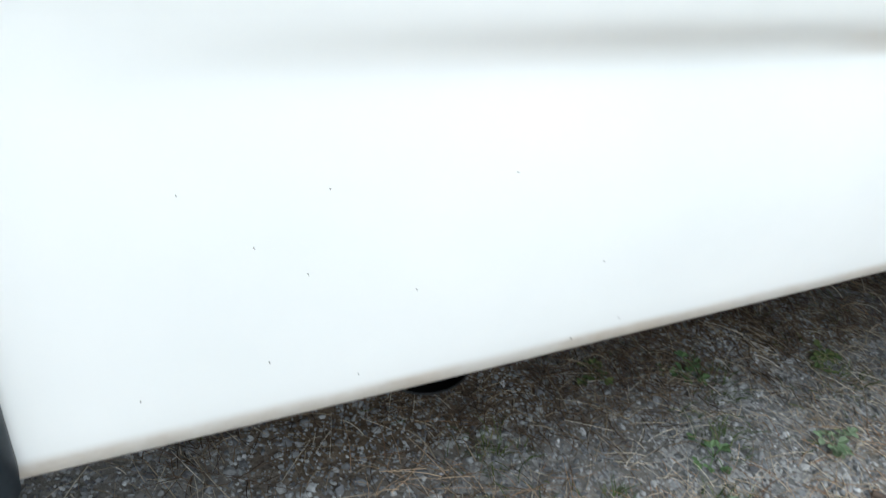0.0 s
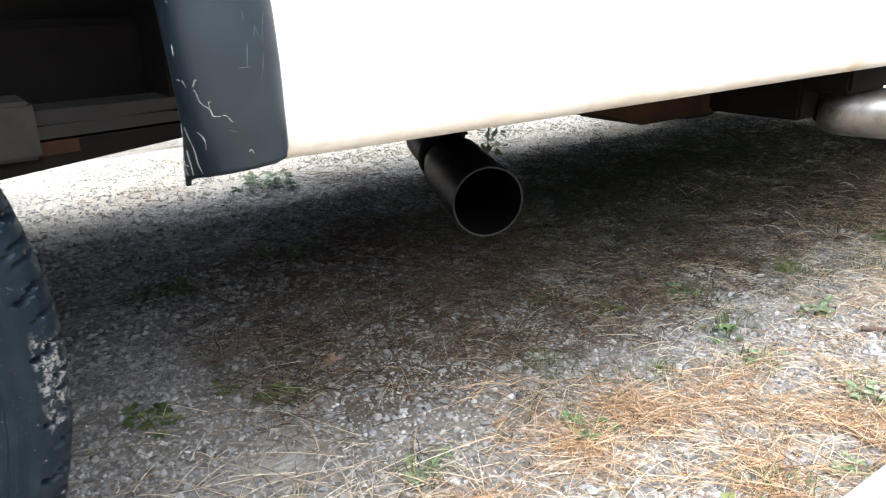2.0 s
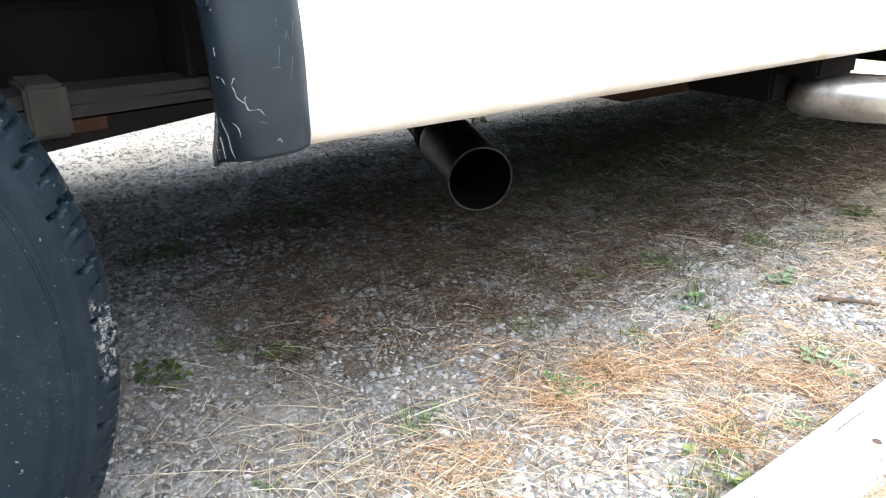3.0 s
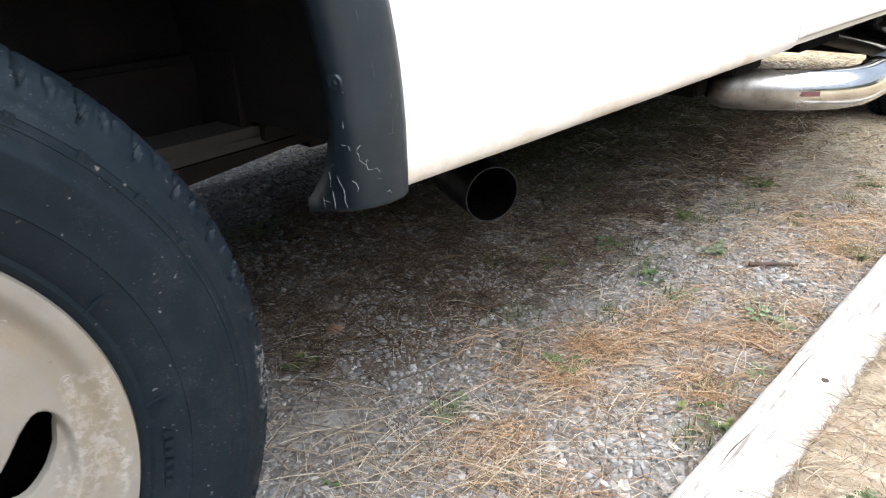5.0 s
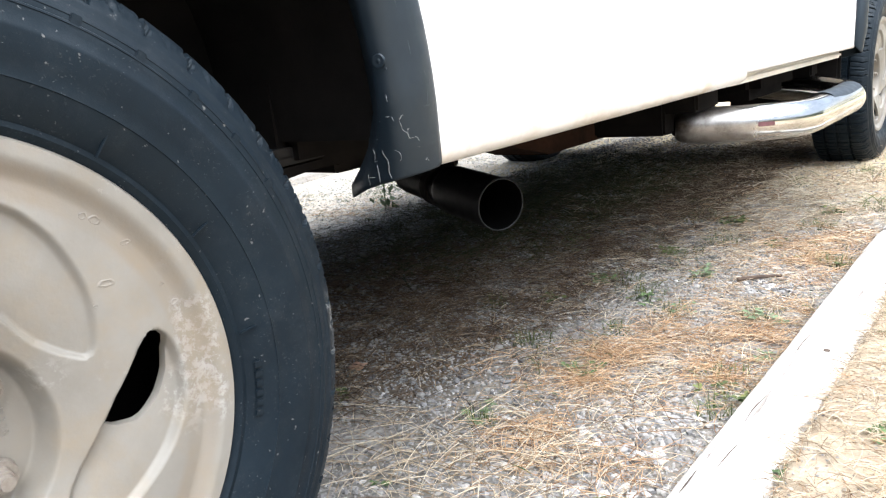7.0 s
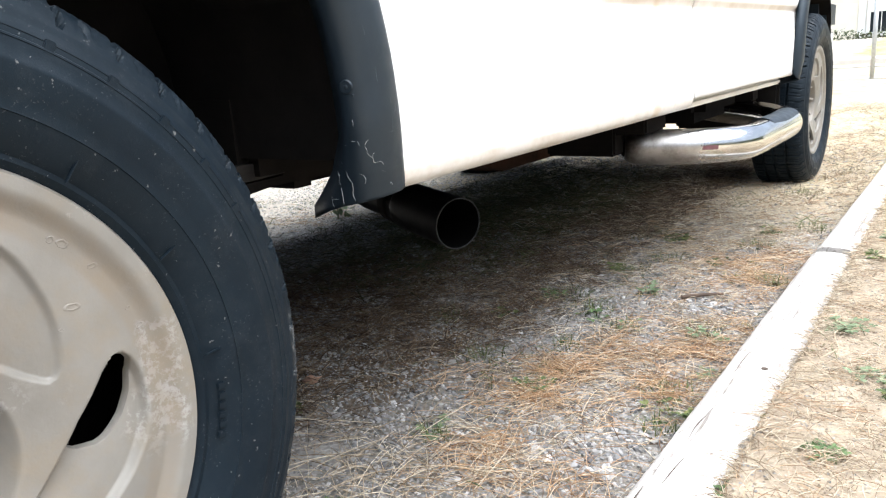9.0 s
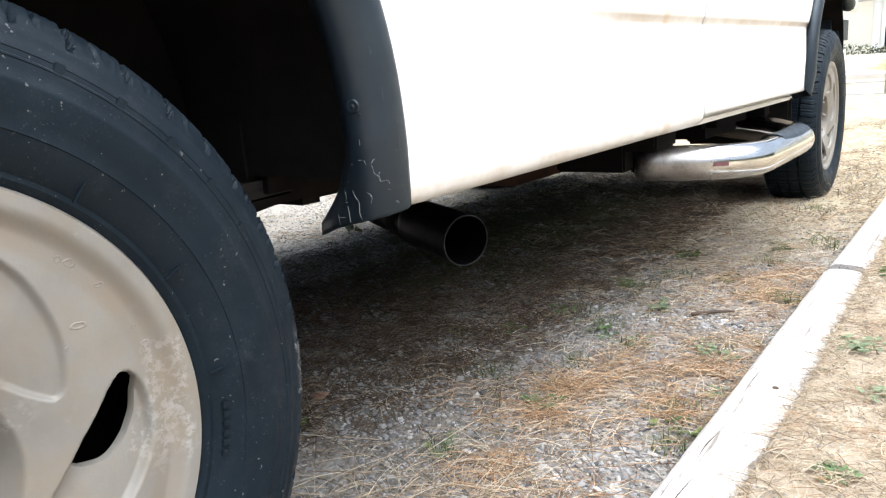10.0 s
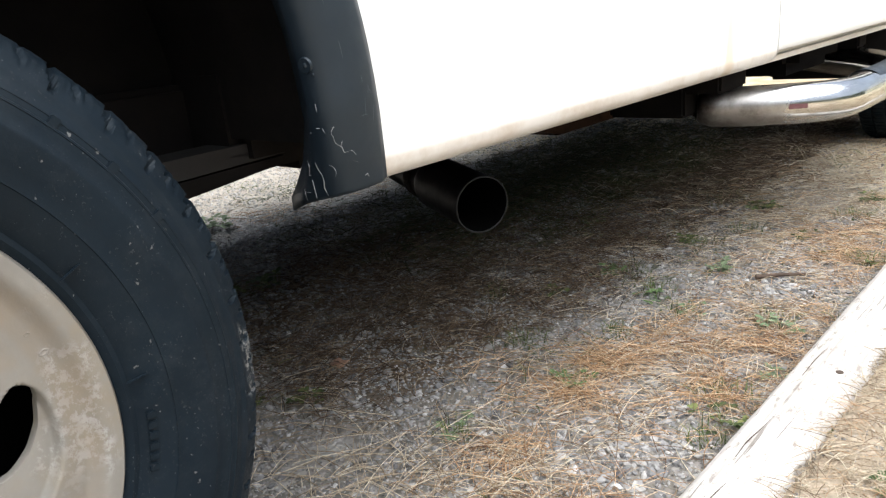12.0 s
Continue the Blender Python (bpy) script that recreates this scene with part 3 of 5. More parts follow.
def leaf_spring(sx):
    mesh = None
    for k, (half, z0, t) in enumerate(((0.62, 0.4745, 0.0135), (0.60, 0.4575, 0.0125), (0.43, 0.442, 0.013))):
        vs, ns = [], 30
        for i in range(ns + 1):
            y = -half + 2 * half * i / ns
            z = z0 + (0.004 if k == 0 else 0.012) * (y / 0.6) ** 2
            for dx, dz in ((-0.032, 0), (0.032, 0), (0.032, t), (-0.032, t)):
                vs.append((sx + dx, y, z + dz))
        fs = grid_faces(ns + 1, 4, wrap_c=True) + [(3, 2, 1, 0), tuple(range(4 * ns, 4 * ns + 4))]
        ob = mesh_ob("spring_leaf", vs, fs, SPRING if k < 2 else RUSTY, mesh, False)
        if mesh is None:
            mesh = to_van(ob)
            ob["label"] = "dusty grey leaf spring"
    bm = bmesh.new()
    box(bm, (sx - 0.04, 0.356, 0.446), (sx + 0.042, 0.396, 0.500), 0.004)
    part("spring_clip", bm, mottled("dusty_clip_steel", (0.016, 0.015, 0.013), (0.036, 0.032, 0.027), 30, 0.85), mesh, "dusty steel clip")
    bm = bmesh.new()
    vs = [bm.verts.new((sx + x, y, z)) for y, za, zb in ((-0.1, 0.424, 0.456), (0.36, 0.430, 0.459), (0.60, 0.456, 0.466)) for x, z in ((-0.03, za), (0.03, za), (0.03, zb), (-0.03, zb))]
    for a in (0, 4):
        for q in range(4):
            bm.faces.new((vs[a + q], vs[a + 4 + q], vs[a + 4 + (q + 1) % 4], vs[a + (q + 1) % 4]))
    bm.faces.new(vs[:4])
    bm.faces.new(vs[:7:-1])
    part("spring_plate", bm, UNDER, mesh)


leaf_spring(-0.305)
for sx in (-0.42, -WID + 0.27):
    bm = bmesh.new()
    box(bm, (sx, 0.525, 0.452), (sx + 0.158, 0.73, 0.60), 0.02)
    box(bm, (sx + 0.03, 0.625, 0.438), (sx + 0.135, 0.685, 0.47), 0.012)
    to_van(part("spring_hanger", bm, UNDER, None, "dirty black spring hanger"))
leaf_spring(-WID + 0.305)
vs, fs = lathe([(-WID + 0.2, 0.0), (-WID + 0.2, 0.045), (-1.05, 0.045), (-1.0, 0.12), (-0.88, 0.15), (-0.76, 0.12), (-0.7, 0.045), (-0.2, 0.045), (-0.2, 0.0)], 24)
to_van(mesh_ob("rear_axle", [(x, y, z + WZ) for x, y, z in vs], fs, RUSTY, None, True, "rusty rear axle", 40))


# ---- wheels ----


HOLE_A = (-12.3, -11.8, -10.5, -8.5, -5, 1, 8, 11, 13, 14.2)
HOLE_IN = (0.130, 0.1235, 0.1185, 0.1155, 0.1185, 0.1268, 0.1415, 0.1495, 0.158, 0.166)
HOLE_OUT = (0.130, 0.1430, 0.1495, 0.1550, 0.1635, 0.1725, 0.1780, 0.1780, 0.1750, 0.166)


def hole_f(r, a):
    """Below zero inside an opening: a leaf with one straight side."""
    th = (math.degrees(a) + 57) % 72 - 57
    if not HOLE_A[0] < th < HOLE_A[-1]:
        return 1.0
    return max(float(np.interp(th, HOLE_A, HOLE_IN)) - r, r - float(np.interp(th, HOLE_A, HOLE_OUT))) / 0.02


SCOOP_A = (-54.5, -53, -51, -47, -43, -36, -28, -20, -12, -5, 0, 5, 9, 11.5, 13.5, 15)
SCOOP_OUT = (0.118, 0.1265, 0.1305, 0.1365, 0.142, 0.152, 0.162, 0.1725, 0.1805, 0.184, 0.1845, 0.1835, 0.1815, 0.179, 0.175, 0.167)
SCOOP_IN = (0.118, 0.114, 0.1105, 0.1055, 0.102, 0.0985, 0.0995, 0.1040, 0.1105, 0.118, 0.1245, 0.1345, 0.1435, 0.150, 0.158, 0.167)


def wheel_depth(r, a):
    """Depth of the cast face at radius r and angle a."""
    if r > 0.216:
        x = 0.002
    elif r > 0.198:
        t = (r - 0.198) / 0.018
        x = -0.006 + 0.008 * t * t * (3 - 2 * t)
    elif r > 0.087:
        t = (r - 0.087) / 0.111
        x = -0.018 + 0.012 * t + 0.008 * math.sin(math.pi * t)
    elif r > 0.076:
        t = (r - 0.076) / 0.011
        x = -0.045 + 0.027 * t * t * (3 - 2 * t)
    elif r > 0.046:
        x = -0.045
    else:
        t = min(max((0.046 - r) / 0.006, 0), 1)
        x = -0.045 + 0.012 * t * t * (3 - 2 * t)
    # leaf-shaped scoop round each opening, with a tail along the spoke
    th = (math.degrees(a) + 57) % 72 - 57
    outer, inner = float(np.interp(th, SCOOP_A, SCOOP_OUT)), float(np.interp(th, SCOOP_A, SCOOP_IN))
    if inner < r < outer:
        wo, wi = min((outer - r) / 0.0065, 1), min((r - inner) / 0.006, 1)
        w = wo * wo * (3 - 2 * wo) * wi * wi * (3 - 2 * wi)
        x -= (0.0055 + 0.0045 * min(max((th + 50) / 45, 0), 1) + 0.05 * max(outer - r, 0) * min(max((th + 30) / 30, 0), 1)) * w
    return x


def lug_cut(k, r):
    """Depth of the moulded slots and chipped edges of the tyre's shoulder at step k of 1440."""
    lug = k // 60
    worn = 0.6 + 0.8 * ((lug * 37 + 11) % 17) / 16
    ph = k % 60 + 2.0 * math.sin((r - 0.334) * 300) + 2.4 * noise.noise(Vector((lug * 5.1, 0.3, 2.0)))
    deep = 0.0
    for at, half, cut, start in ((5, 1.6, 0.0052, 0.3330), (20, 1.0, 0.0026, 0.3405), (33, 1.5, 0.0046, 0.3345), (45, 0.9, 0.0024, 0.3425), (52, 0.9, 0.0030, 0.3385)):
        if r > start and abs(ph - at) < half:
            deep = max(deep, cut * min((r - start) / 0.004, 1) * worn)
    if r > 0.3405:
        deep += 0.0011 * max(0.0, noise.noise(Vector((k * 0.5, r * 190, 3.0)))) + 0.0005 * max(0.0, noise.noise(Vector((k * 0.11, r * 40, 1.0))))
    if 0.3260 < r < 0.3275:
        deep = max(deep, 0.0012)
    return deep


def build_wheel(at):
    nr, na = 170, 560
    pol, inside = [], []
    for i in range(nr + 1):
        r = 0.002 + (0.224 - 0.002) * i / nr
        for k in range(na):
            a = 2 * math.pi * k / na
            pol.append([r, a])
            inside.append(0.09 < r < 0.2 and hole_f(r, a) < 0)
    faces = [f for f in grid_faces(nr + 1, na, wrap_c=True)]
    edge = set()
    for f in faces:
        if any(inside[k] for k in f) and not all(inside[k] for k in f):
            edge.update(k for k in f if inside[k])
    for k in edge:
        r, a = pol[k]
        for _ in range(6):
            h = 1e-4
            f0 = hole_f(r, a)
            gr = (hole_f(r + h, a) - f0) / h
            ga = (hole_f(r, a + h / r) - f0) / h
            g2 = max(gr * gr + ga * ga, 1e-6)
            st = max(min(f0 / g2 * math.sqrt(g2), 0.002), -0.002) / math.sqrt(g2)
            r -= st * gr
            a -= st * ga / r
        pol[k] = [r, a]
    vs = [(wheel_depth(r, a), r * math.cos(a), r * math.sin(a)) for r, a in pol]
    fs = [f[::-1] for f in faces if not any(inside[k] and k not in edge for k in f) and not all(k in edge for k in f)]
    edges = {(a, b) for f in fs for a, b in zip(f, f[1:] + f[:1])}
    hole_edges = [(a, b) for a, b in edges if (b, a) not in edges and 0.05 < math.hypot(vs[a][1], vs[a][2]) < 0.2]
    # rounded inner edge of the openings
    rings = [{}, {}, {}]
    steps = ((0.0015, 0.0004), (0.0040, 0.0007), (0.0085, 0.0008))
    for a, b in hole_edges:
        for k in (a, b):
            if k in rings[0]:
                continue
            x, y, z = vs[k]
            sector = math.floor((math.degrees(math.atan2(z, y)) + 57) / 72)
            mid = radians(72 * sector + 1)
            away = Vector((0.144 * math.cos(mid) - y, 0.144 * math.sin(mid) - z)).normalized()
            for ring, (down, inward) in zip(rings, steps):
                ring[k] = len(vs)
                vs.append((x - down, y + away.x * inward, z + away.y * inward))
    for a, b in hole_edges:
        pairs = [(a, b)] + [(ring[a], ring[b]) for ring in rings]
        fs += [(q, p, p2, q2) for (p, q), (p2, q2) in zip(pairs, pairs[1:])]
    # outer flange and barrel
    ring0 = len(vs)
    prof = [(0.002, 0.224), (-0.002, 0.2265), (-0.009, 0.2255), (-0.013, 0.214)]
    lv, lf = lathe(prof, na)
    vs += lv
    fs += [tuple(ring0 + k for k in f[::-1]) for f in lf]
    wheel = mesh_ob("wheel", vs, fs, RIM, None, True, "cream weathered alloy wheel with five oval openings", 50)
    # drum and barrel behind the openings, black all over
    lv, lf = lathe([(-0.085, 0.002), (-0.085, 0.15), (-0.09, 0.16), (-0.10, 0.203), (-0.02, 0.2045), (-0.10, 0.2055), (-0.18, 0.2055), (-0.185, 0.224)], 64)
    mesh_ob("brake_drum", lv, [f[::-1] for f in lf], DEEP_BLACK, wheel, True, "black brake drum and barrel", 40)
    # tyre
    n = 1440
    tp = [(-0.012, 0.215), (-0.004, 0.223), (0.0, 0.2285), (0.003, 0.232), (0.0025, 0.236), (0.006, 0.24), (0.0120, 0.255), (0.0140, 0.2625), (0.0150, 0.2632), (0.0147, 0.2642), (0.017, 0.275), (0.019, 0.294), (0.0188, 0.297), (0.0172, 0.299), (0.017, 0.306), (0.0162, 0.3100), (0.0168, 0.3106), (0.0164, 0.3120), (0.0150, 0.3126), (0.0142, 0.3165), (0.0146, 0.3172),
          (0.0130, 0.3205), (0.0112, 0.3225), (0.0105, 0.3245), (0.0108, 0.3265), (0.0098, 0.329), (0.0080, 0.332), (0.0058, 0.3355), (0.0030, 0.3395), (0.0, 0.3435), (-0.0035, 0.3475), (-0.008, 0.351), (-0.015, 0.3542), (-0.03, 0.3575), (-0.046, 0.3585), (-0.048, 0.351), (-0.056, 0.351), (-0.058, 0.359),
          (-0.088, 0.360), (-0.09, 0.352), (-0.1, 0.352), (-0.102, 0.360), (-0.132, 0.359), (-0.134, 0.351), (-0.142, 0.351), (-0.144, 0.3585), (-0.174, 0.354), (-0.19, 0.34), (-0.2, 0.30), (-0.19, 0.24), (-0.175, 0.215)]
    vs = []
    for x, r in tp:
        for k in range(n):
            a = 2 * math.pi * k / n
            rr, xx = r, x
            cut = lug_cut(k, r)
            if cut:
                rr -= cut * 0.8
                xx -= cut * (0.9 if x > -0.02 else 0.0)
            z = rr * math.sin(a)
            y = rr * math.cos(a)
            if z < -0.334:
                z = -0.334 + (z + 0.334) * 0.2
            vs.append((xx, y, z))
    tyre = mesh_ob("tyre", vs, [f[::-1] for f in grid_faces(len(tp), n, wrap_c=True)], RUBBER, wheel, True, "worn black rubber tyre with shoulder lugs", 40)
    tyre["label"] = "worn black rubber tyre with shoulder lugs"
    # lug nuts
    for k in range(5):
        a = radians(32 - 72 * k)
        bm = bmesh.new()
        mx = Matrix.Translation((-0.045, 0.058 * math.cos(a), 0.058 * math.sin(a))) @ Matrix.Rotation(math.pi / 2, 4, "Y")
        bmesh.ops.create_cone(bm, cap_ends=True, segments=24, radius1=0.0142, radius2=0.0128, depth=0.007, matrix=mx @ Matrix.Translation((0, 0, 0.004)))
        bmesh.ops.create_cone(bm, cap_ends=True, segments=6, radius1=0.0098, radius2=0.0086, depth=0.010, matrix=mx @ Matrix.Translation((0, 0, 0.012)))
        bmesh.ops.create_cone(bm, cap_ends=True, segments=14, radius1=0.0062, radius2=0.0054, depth=0.006, matrix=mx @ Matrix.Translation((0, 0, 0.0195)))
        part("lug_nut", bm, NUT, wheel, "rust-stained lug nut", 30)
    wheel.matrix_world = Matrix.Translation(at)
    wheel.parent = van
    wheel.matrix_parent_inverse = Matrix.Translation(van.location).inverted()
    return wheel


rear_wheel = build_wheel((0.0, REAR_Y, WZ))
for at, mi in (((0.004, FRONT_Y, WZ), False), ((-WID, REAR_Y, WZ), True), ((-WID, FRONT_Y, WZ), True)):
    copy_thing(rear_wheel, Matrix.Translation(at) @ (Matrix.Rotation(math.pi, 4, "Z") if mi else Matrix.Rotation(radians(40), 4, "X")))


# ---- flares ----
SECT = [(0.0, 0.0), (0.0, 0.011), (-0.004, 0.018), (-0.013, 0.0235), (-0.028, 0.0265), (-0.044, 0.026), (-0.057, 0.0225), (-0.0635, 0.015), (-0.0665, 0.004), (-0.063, -0.012)]


def curl(p, s):
    """The lower end of a leg sweeps inwards to a pointed tail."""
    x, y, z = p
    t = min(max((0.545 - z) / 0.09, 0), 1)
    return (x - 0.072 * t ** 1.5 * s ** 2, y + 0.021 * t * s ** 2, z)


FLARE_ROWS = []


def flare(cy, mirror, label, first=0, last=None):
    n, hw, h = 64, 0.518, 0.455
    rows = []
    ns = len(SECT)

    def low(s):
        corner = 0.022 * max(0, 1 - s / 0.28) ** 2
        return 0.474 + corner - 0.014 * max(0, s - 0.15) ** 1.2 - 0.022 * s ** 5

    def straight(sgn):
        out = []
        for k in range(9):
            t = k / 8
            row = []
            for j, (d, x) in enumerate(SECT):
                s = j / (ns - 1)
                zb = low(s)
                x2, y, z2 = curl((x, hw + d, 0.5 + (zb - 0.5) * t), s)
                row.append((x2, cy + sgn * y, z2))
            out.append(row)
        return out

    if not first:
        rows += straight(1)[::-1]
    for i in range(max(first, 1), last or n):
        a = math.pi * i / n
        c, s = math.cos(a), math.sin(a)
        e = 2 / 2.5
        y, z = hw * math.copysign(abs(c) ** e, c), 0.5 + h * abs(s) ** e
        nx, nz = math.copysign(abs(c) ** (2 - e), c) / hw, abs(s) ** (2 - e) / h
        ln = math.hypot(nx, nz)
        nx, nz = nx / ln, nz / ln
        row = []
        for j, (d, x) in enumerate(SECT):
            side = 1 if c > 0 else -1
            x2, y2, z2 = curl((x, side * (y + d * nx), z + d * nz), j / (ns - 1))
            row.append((x2, cy + side * y2, z2))
        rows.append(row)
    if last is None:
        rows += straight(-1)
    if not FLARE_ROWS:
        FLARE_ROWS.extend([[Vector(p) for p in r] for r in rows])
    vs = [p for r in rows for p in r]
    if mirror:
        vs = [(-WID - x, y, z) for x, y, z in vs]
    fs = grid_faces(len(rows), ns)
    ob = mesh_ob("wheel_flare", vs, fs if not mirror else [f[::-1] for f in fs], PLASTIC, None, True, label, 60)
    m = ob.modifiers.new("thickness", "SOLIDIFY")
    m.thickness = 0.004
    m.offset = -1
    return to_van(ob)


rear_flare = flare(REAR_Y, False, "scratched black plastic rear wheel flare")
flare(REAR_Y, True, "black plastic wheel flare")
flare(FRONT_Y, False, "black plastic front wheel flare", 16)
flare(FRONT_Y, True, "black plastic wheel flare", 16)

# ---- exhaust ----
tip_c, tip_d = Vector((-0.128, 0.826, 0.354)), Vector((0.921, -0.383, -0.06)).normalized()
tip_m = Matrix.Translation(tip_c) @ tip_d.to_track_quat("X", "Z").to_matrix().to_4x4()
prof = [(0.0, 0.0410), (0.0008, 0.0419), (0.0, 0.0427), (-0.004, 0.043), (-0.150, 0.043), (-0.161, 0.0415), (-0.167, 0.0385), (-0.170, 0.0345), (-0.19, 0.034), (-0.30, 0.034)]
vs, fs = lathe(prof, 48)
tip = mesh_ob("exhaust_tip", [tip_m @ Vector(v) for v in vs], [f[::-1] for f in fs], EXHAUST, None, True, "black round exhaust tip with worn rim", 35)
to_van(tip)
vs, fs = lathe([(-0.15, 0.0), (-0.15, 0.039), (-0.003, 0.0408), (0.0, 0.0410)], 48)
mesh_ob("tip_bore", [tip_m @ Vector(v) for v in vs], fs, DEEP_BLACK, tip, True, "sooty bore", 35)
vs, fs = lathe([(-0.0005, 0.0408), (0.0010, 0.0413), (0.0010, 0.0423), (-0.0008, 0.0431)], 48)
mesh_ob("tip_edge", [tip_m @ Vector(v) for v in vs], [f[::-1] for f in fs], EDGE, tip, True, "worn bright rim")
pts = smooth_path([tip_c - tip_d * 0.29, tip_c - tip_d * 0.34 + Vector((0, 0.004, 0.004)), (-0.49, 1.03, 0.41), (-0.53, 1.16, 0.43), (-0.55, 1.5, 0.44), (-0.58, 2.0, 0.43), (-0.6, 2.6, 0.43)])
vs, fs = tube(pts, 0.034, 18)
pipe = to_van(mesh_ob("exhaust_pipe", vs, fs, EXHAUST, None, True, "black exhaust pipe"))
bm = bmesh.new()
box(bm, (-0.325, 0.895, 0.40), (-0.275, 0.915, 0.5), 0.004)
part("hanger", bm, UNDER, pipe, "black exhaust hanger strap")
bm = bmesh.new()
clamp_m = Matrix.Translation(tip_c - tip_d * 0.205) @ tip_d.to_track_quat("Z", "Y").to_matrix().to_4x4()
bmesh.ops.create_cone(bm, cap_ends=True, segments=28, radius1=0.0385, radius2=0.0385, depth=0.022, matrix=clamp_m)
box(bm, (-0.332, 0.898, 0.388), (-0.300, 0.925, 0.415), 0.004)
part("clamp", bm, UNDER, pipe, "dirty pipe clamp")

# ---- step bar ----
path = smooth_path([(-0.185, 1.680, 0.369), (-0.14, 1.70, 0.367), (-0.085, 1.75, 0.362), (-0.02, 1.83, 0.356), (0.035, 1.94, 0.350), (0.05, 2.08, 0.347), (0.05, 2.42, 0.345), (0.042, 2.53, 0.346), (0.005, 2.62, 0.350), (-0.08, 2.68, 0.36), (-0.30, 2.72, 0.39)], 7)
vs, fs = tube(path, [0.030 + 0.014 * min(k / 5, 1) ** 0.5 + 0.003 * min(k / 20, 1) for k in range(len(path))], 28)
bar = to_van(mesh_ob("step_bar", vs, fs, CHROME, None, True, "chromed tubular side step bar", 60))
pad_path = smooth_path([(0.046, 2.14, 0.347), (0.05, 2.3, 0.346), (0.045, 2.5, 0.347)], 6)
vs = []
for q in pad_path:
    for k in range(9):
        a = radians(30 + 15 * k)
        vs.append(q + Vector((math.cos(a), 0, math.sin(a))) * (0.0505 if 0 < k < 8 else 0.046))
mesh_ob("step_pad", vs, [f[::-1] for f in grid_faces(len(pad_path), 9)], PLASTIC, bar, True, "black plastic tread pad", 60)
bm = bmesh.new()
end_m = Matrix.Translation((-0.187, 1.679, 0.369)) @ Vector((-0.92, -0.38, 0.02)).to_track_quat("Z", "Y").to_matrix().to_4x4()
bmesh.ops.create_cone(bm, cap_ends=True, segments=28, radius1=0.028, radius2=0.020, depth=0.012, matrix=end_m)
part("end_cap", bm, UNDER, bar, "grimy dark end cap", 40)
# thin red strip standing in for a reflection on the bar
vs = []
for q in path[18:22]:
    for k in range(5):
        a = radians(-7 + 3.2 * k)
        vs.append(q + Vector((0.8 * math.cos(a), -0.6 * math.cos(a), math.sin(a))) * 0.0482)
mesh_ob("reflection_strip", vs, [f[::-1] for f in grid_faces(4, 5)], RED_REFLECTION, bar, True, "dull red strip painted as a reflection in the chrome")
for lo, hi, reach in (((-0.37, 1.60, 0.355), (-0.18, 1.70, 0.49), 0.34), ((-0.36, 2.66, 0.36), (-0.16, 2.70, 0.49), -0.1)):
    bm = bmesh.new()
    box(bm, lo, hi, 0.006)
    ya, yb = sorted((hi[1] if reach > 0 else lo[1], lo[1] + reach + 0.1))
    box(bm, (-0.37, ya, 0.405), (-0.26, yb, 0.49), 0.006)
    box(bm, (-0.19, lo[1] + 0.004, 0.408), (-0.10, hi[1] + 0.05, 0.488), 0.006)
    part("step_bracket", bm, UNDER, bar, "black mounting bracket")

# ---- timber edging ----
def timber(ya, yb, x0, label, dx=0.0, w=0.10, h=0.088):
    sec = [(-0.5, -0.3), (-0.5, 0.7), (-0.46, 0.86), (-0.36, 0.97), (-0.15, 1.0), (0.15, 1.0), (0.36, 0.97), (0.46, 0.86), (0.5, 0.7), (0.5, -0.3)]
    n = max(int((yb - ya) / 0.012), 2)
    vs = []
    for i in range(n + 1):
        y = ya + (yb - ya) * i / n
        for j, (a, b) in enumerate(sec):
            q = noise.noise(Vector((j * 3.1, y * 3.0, x0))) * 0.003 + noise.noise(Vector((j * 5.7, y * 18.0, x0 + 4))) * 0.0022
            chew = (0.006 * max(0, noise.noise(Vector((7.7, y * 7.0, 1.0)))) + 0.010 * max(0, noise.noise(Vector((3.7, y * 26.0, 5.0))))) * (1 if a > 0.4 else 0.5) if a > 0.3 else 0
            vs.append((x0 + dx * (y - ya) + a * w + q - chew, y, b * h + q * 0.8))
    ns = len(sec)
    fs = [f for f in grid_faces(n + 1, ns)] + [tuple(range(ns)), tuple(range(n * ns, n * ns + ns))[::-1]]
    ob = mesh_ob("landscape_timber", vs, [f[::-1] for f in fs], TIMBER, None, True, "", 50)
    return tagged(ob, label, "timber", "timber edging")


near_timber = timber(-1.0, 1.943, 0.256, "sun-bleached cracked landscape timber on the gravel", 0.006, 0.099, 0.063)
timber(1.972, 4.8, 0.277, "sun-bleached landscape timber laid end to end", 0.013, 0.094, 0.069)
timber(-1.5, 6.5, -2.62, "grey weathered landscape timber beyond the van", -0.02, 0.12, 0.09)

